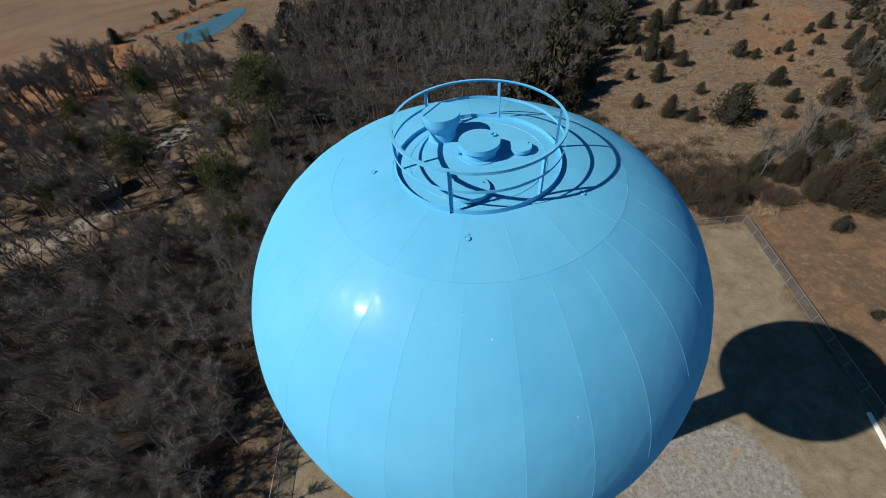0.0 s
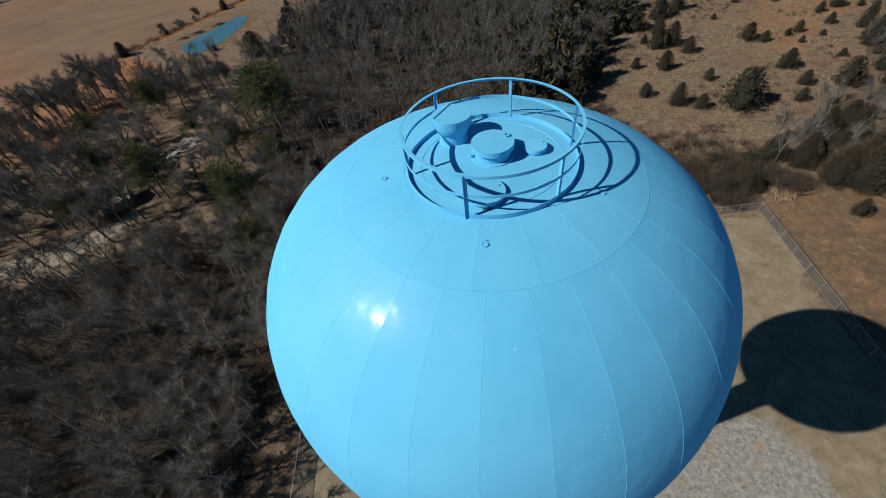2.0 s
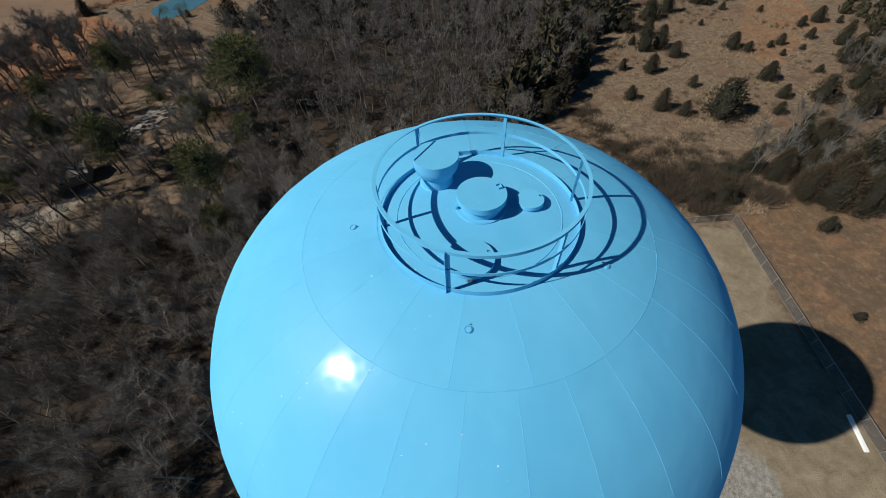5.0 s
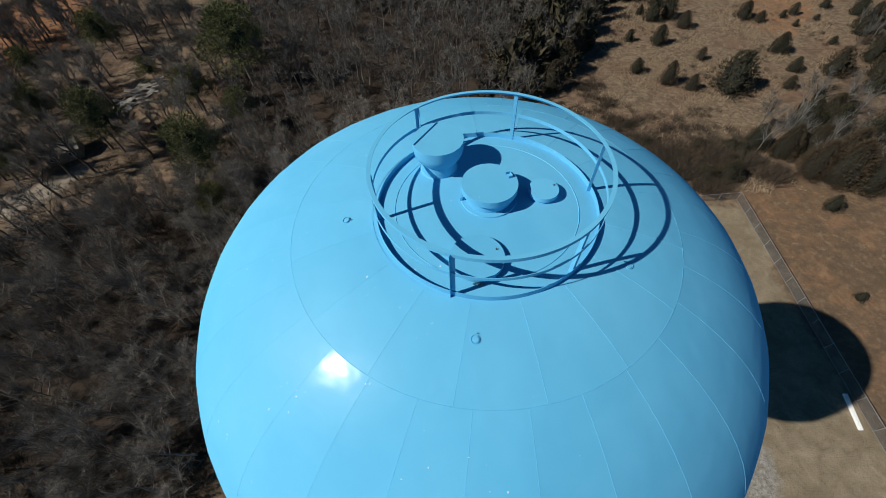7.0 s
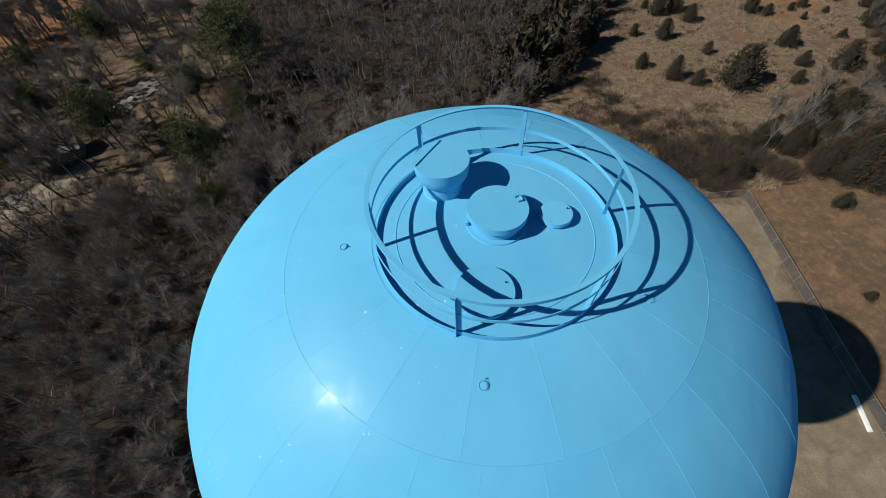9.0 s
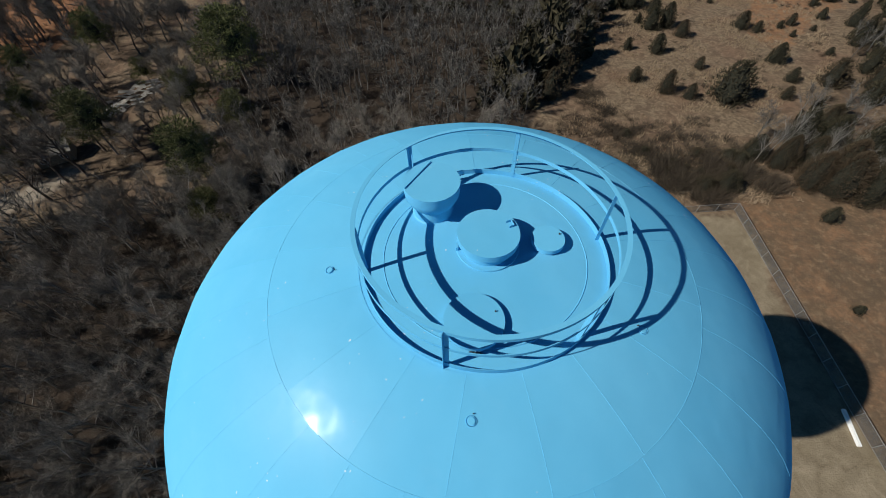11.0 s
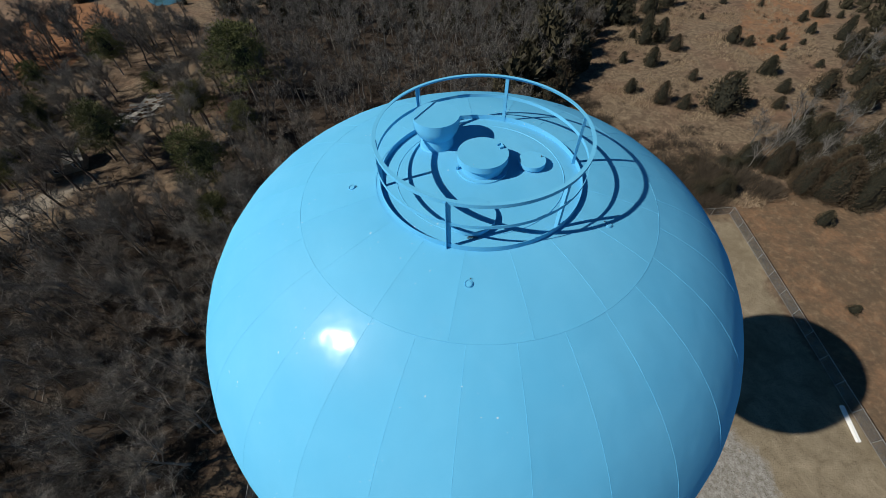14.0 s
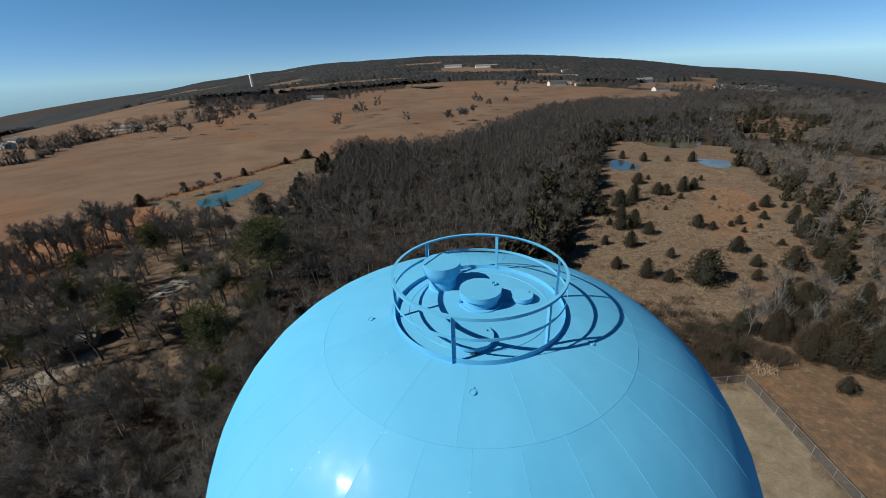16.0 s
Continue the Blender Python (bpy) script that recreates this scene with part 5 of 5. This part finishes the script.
# beyond, the crowns close into one rough canopy
AZ = np.radians(np.arange(22.0, 158.0, 0.17))
RD = [1150.0]
while RD[-1] < 5100:
    RD.append(RD[-1] * 1.018)
CA, CR = np.meshgrid(AZ, np.array(RD))
gg = np.random.default_rng(3)
CA = CA + gg.uniform(-0.001, 0.001, CA.shape)
CX, CY = CR * np.cos(CA), CR * np.sin(CA)
CZ = np.array([[ground_z(x, y) for x, y in zip(rx, ry)] for rx, ry in zip(CX, CY)])
grown = far_wood(CX, CY)
CZ = CZ + np.where(grown, gg.uniform(5.0, 11.0, CX.shape), -3.0)
cid = np.arange(CX.size).reshape(CX.shape)
cq = np.stack([cid[:-1, :-1], cid[:-1, 1:], cid[1:, 1:], cid[1:, :-1]], -1).reshape(-1, 4)
cq = cq[grown.ravel()[cq].any(1)]
canopy = tri_mesh("far_tree_canopy", np.stack([CX, CY, CZ], -1).reshape(-1, 3), np.concatenate([cq[:, [0, 1, 2]], cq[:, [0, 2, 3]]]), CANOPY, True)
tagged(new("far_tree_canopy", canopy), "rough grey-brown canopy of far winter woods", "woodland", kind="stuff")


# ---- buildings ----
def house(at, turn, w, d, h, wall_mat, roof_mat, label, category="house"):
    """A gabled house: walls, roof, door and windows."""
    x, y = at
    t = thing(category.replace(" ", "_"), (0, 0, 0), label, category)
    t.matrix_basis = pose(x, y, ground_z(x, y), 0, 0, turn)
    rise = d * 0.28
    bm = bmesh.new()
    v = [bm.verts.new(c) for c in ((-w / 2, -d / 2, -1), (w / 2, -d / 2, -1), (w / 2, d / 2, -1), (-w / 2, d / 2, -1), (-w / 2, -d / 2, h), (w / 2, -d / 2, h), (w / 2, d / 2, h), (-w / 2, d / 2, h), (-w / 2, 0, h + rise), (w / 2, 0, h + rise))]
    for f in ((0, 1, 5, 4), (2, 3, 7, 6), (1, 2, 6, 9, 5), (3, 0, 4, 8, 7)):
        bm.faces.new([v[i] for i in f])
    part("wall", bm, wall_mat, t)
    bm = bmesh.new()
    o, th = 0.5, 0.18
    for s in (-1, 1):
        e = [(-w / 2 - o, s * (d / 2 + o), h - 0.28 * o * 1.0), (w / 2 + o, s * (d / 2 + o), h - 0.28 * o), (w / 2 + o, 0, h + rise + 0.03), (-w / 2 - o, 0, h + rise + 0.03)]
        lo = [bm.verts.new(c) for c in e]
        hi = [bm.verts.new((c[0], c[1], c[2] + th)) for c in e]
        bm.faces.new(lo)
        bm.faces.new(hi)
        for i in range(4):
            bm.faces.new((lo[i], lo[(i + 1) % 4], hi[(i + 1) % 4], hi[i]))
    bmesh.ops.recalc_face_normals(bm, faces=bm.faces[:])
    part("roof", bm, roof_mat, t)
    bm = bmesh.new()
    box(bm, -0.5, -d / 2 - 0.06, 0.05, 0.5, -d / 2 + 0.02, 2.1, 0.01)
    part("door", bm, OLDWOOD, t)
    for k in (-0.3, 0.28):
        bm = bmesh.new()
        box(bm, w * k - 0.6, -d / 2 - 0.05, 0.9, w * k + 0.6, -d / 2 + 0.02, 2.0, 0.01)
        win = part("window", bm, WHITE, t)
        bm = bmesh.new()
        box(bm, w * k - 0.5, -d / 2 - 0.065, 1.0, w * k + 0.5, -d / 2 - 0.052, 1.9)
        part("pane", bm, GLASS, win)
    return t


house((-82.4, 65.2), 28, 6.4, 4.8, 2.4, OLDWOOD, GREYBOARD, "small weathered wooden cabin among bare trees", "cabin")
house((284, 913), 8, 38, 16, 6.0, SIDING, DARKROOF, "large pale farmhouse with a dark roof")
house((312, 925), 80, 22, 14, 6.5, SIDING, DARKROOF, "pale gabled farmhouse wing with dark roof")
house((323, 890), 5, 12, 8, 3.6, SIDING, TINROOF, "small pale barn beside the farmhouse", "barn")
house((400, 700), 5, 26, 12, 4.2, SIDING, DARKROOF, "low pale ranch house at the wood's edge")
house((555, 1060), 10, 42, 18, 6.0, SIDING, TINROOF, "pale barn-like house with metal roof", "barn")
house((430, 1250), 0, 36, 14, 5.6, SIDING, TINROOF, "far white farmhouse with a grey roof")
house((470, 1420), 0, 34, 16, 5.6, SIDING, DARKROOF, "far pale farmhouse among field trees")
house((-230, 858), 0, 34, 12, 4.6, SIDING, DARKROOF, "long pale outbuilding beside a tree line", "barn")
house((-385, 520), -6, 38, 9, 3.2, SIDING, TINROOF, "long low pale shed by bare trees", "barn")
house((-459, 437), -20, 20, 10, 4.0, SIDING, TINROOF, "pale farm shed beyond the pasture", "barn")
house((-505, 498), -20, 16, 10, 4.0, SIDING, DARKROOF, "small farmhouse beyond the brown pasture")
house((-440, 400), -30, 14, 8, 3.6, SIDING, TINROOF, "small grey farm shed by the lane", "barn")
house((-432, 1377), 0, 50, 14, 5.0, SIDING, TINROOF, "long pale shed in a far field", "barn")
house((240, 1700), 0, 90, 18, 6.0, WHITE, TINROOF, "long white poultry barn in the distance", "barn")
house((110, 1760), 0, 70, 18, 6.0, WHITE, TINROOF, "long white poultry barn in the distance", "barn")
for k in range(14):
    hx, hy = 585 + 14 * k + g.uniform(-20, 20), 790 + 8 * k + g.uniform(-50, 50)
    house((hx, hy), g.uniform(-20, 20), 22, 12, 4.6, SIDING, (TINROOF, DARKROOF)[k % 2], "small pale house in the far settlement")

# a heap of old boards and tin in the yard
heap = thing("scrap_heap", (-76.5, 88.5, 0), "heap of silvered boards and bent tin on bare ground", "scrap heap")
for k in range(34):
    r, a = 7.5 * math.sqrt((k + 0.5) / 34), k * 2.4
    w, d = g.uniform(0.35, 1.3), g.uniform(1.6, 4.2)
    bm = bmesh.new()
    box(bm, -w / 2, -d / 2, 0, w / 2, d / 2, 0.05)
    ob = part("board", bm, GREYBOARD, heap)
    ob.matrix_basis = pose(0.62 * r * math.cos(a) + 0.35 * r * math.sin(a), 1.15 * r * math.sin(a), 0.12 + 0.5 * max(0.0, 1 - r / 8) * g.random(), g.uniform(-14, 14), g.uniform(-16, 16), -50 + g.uniform(-38, 38))

# a far standpipe
sp = thing("standpipe", (-613, 1498, ground_z(-613, 1498)), "tall white standpipe far across the woods", "water tower")
smooth_by_angle(part("shaft", lathe([(4.4, 44.0), (4.4, -2.0)], 32), WHITE, sp))
smooth_by_angle(part("dome", lathe([(0.0, 46.4), (2.4, 45.8), (3.9, 44.9), (4.5, 43.9), (4.4, 43.6)], 32), WHITE, sp))
# a raised hunting blind
bl = thing("hunting_blind", (231.3, 318.3, 0), "small brown hunting blind on four tall legs", "hunting blind")
for sx in (-1, 1):
    for sy in (-1, 1):
        bm = bmesh.new()
        box(bm, sx * 0.9 - 0.08, sy * 0.9 - 0.08, -0.1, sx * 0.9 + 0.08, sy * 0.9 + 0.08, 4.2)
        part("leg", bm, OLDWOOD, bl)
bm = bmesh.new()
box(bm, -1.1, -1.1, 4.2, 1.1, 1.1, 6.2, 0.03)
part("cabin", bm, OLDWOOD, bl)
bm = bmesh.new()
box(bm, -1.3, -1.3, 6.2, 1.3, 1.3, 6.35, 0.02)
part("roof", bm, DARKROOF, bl)
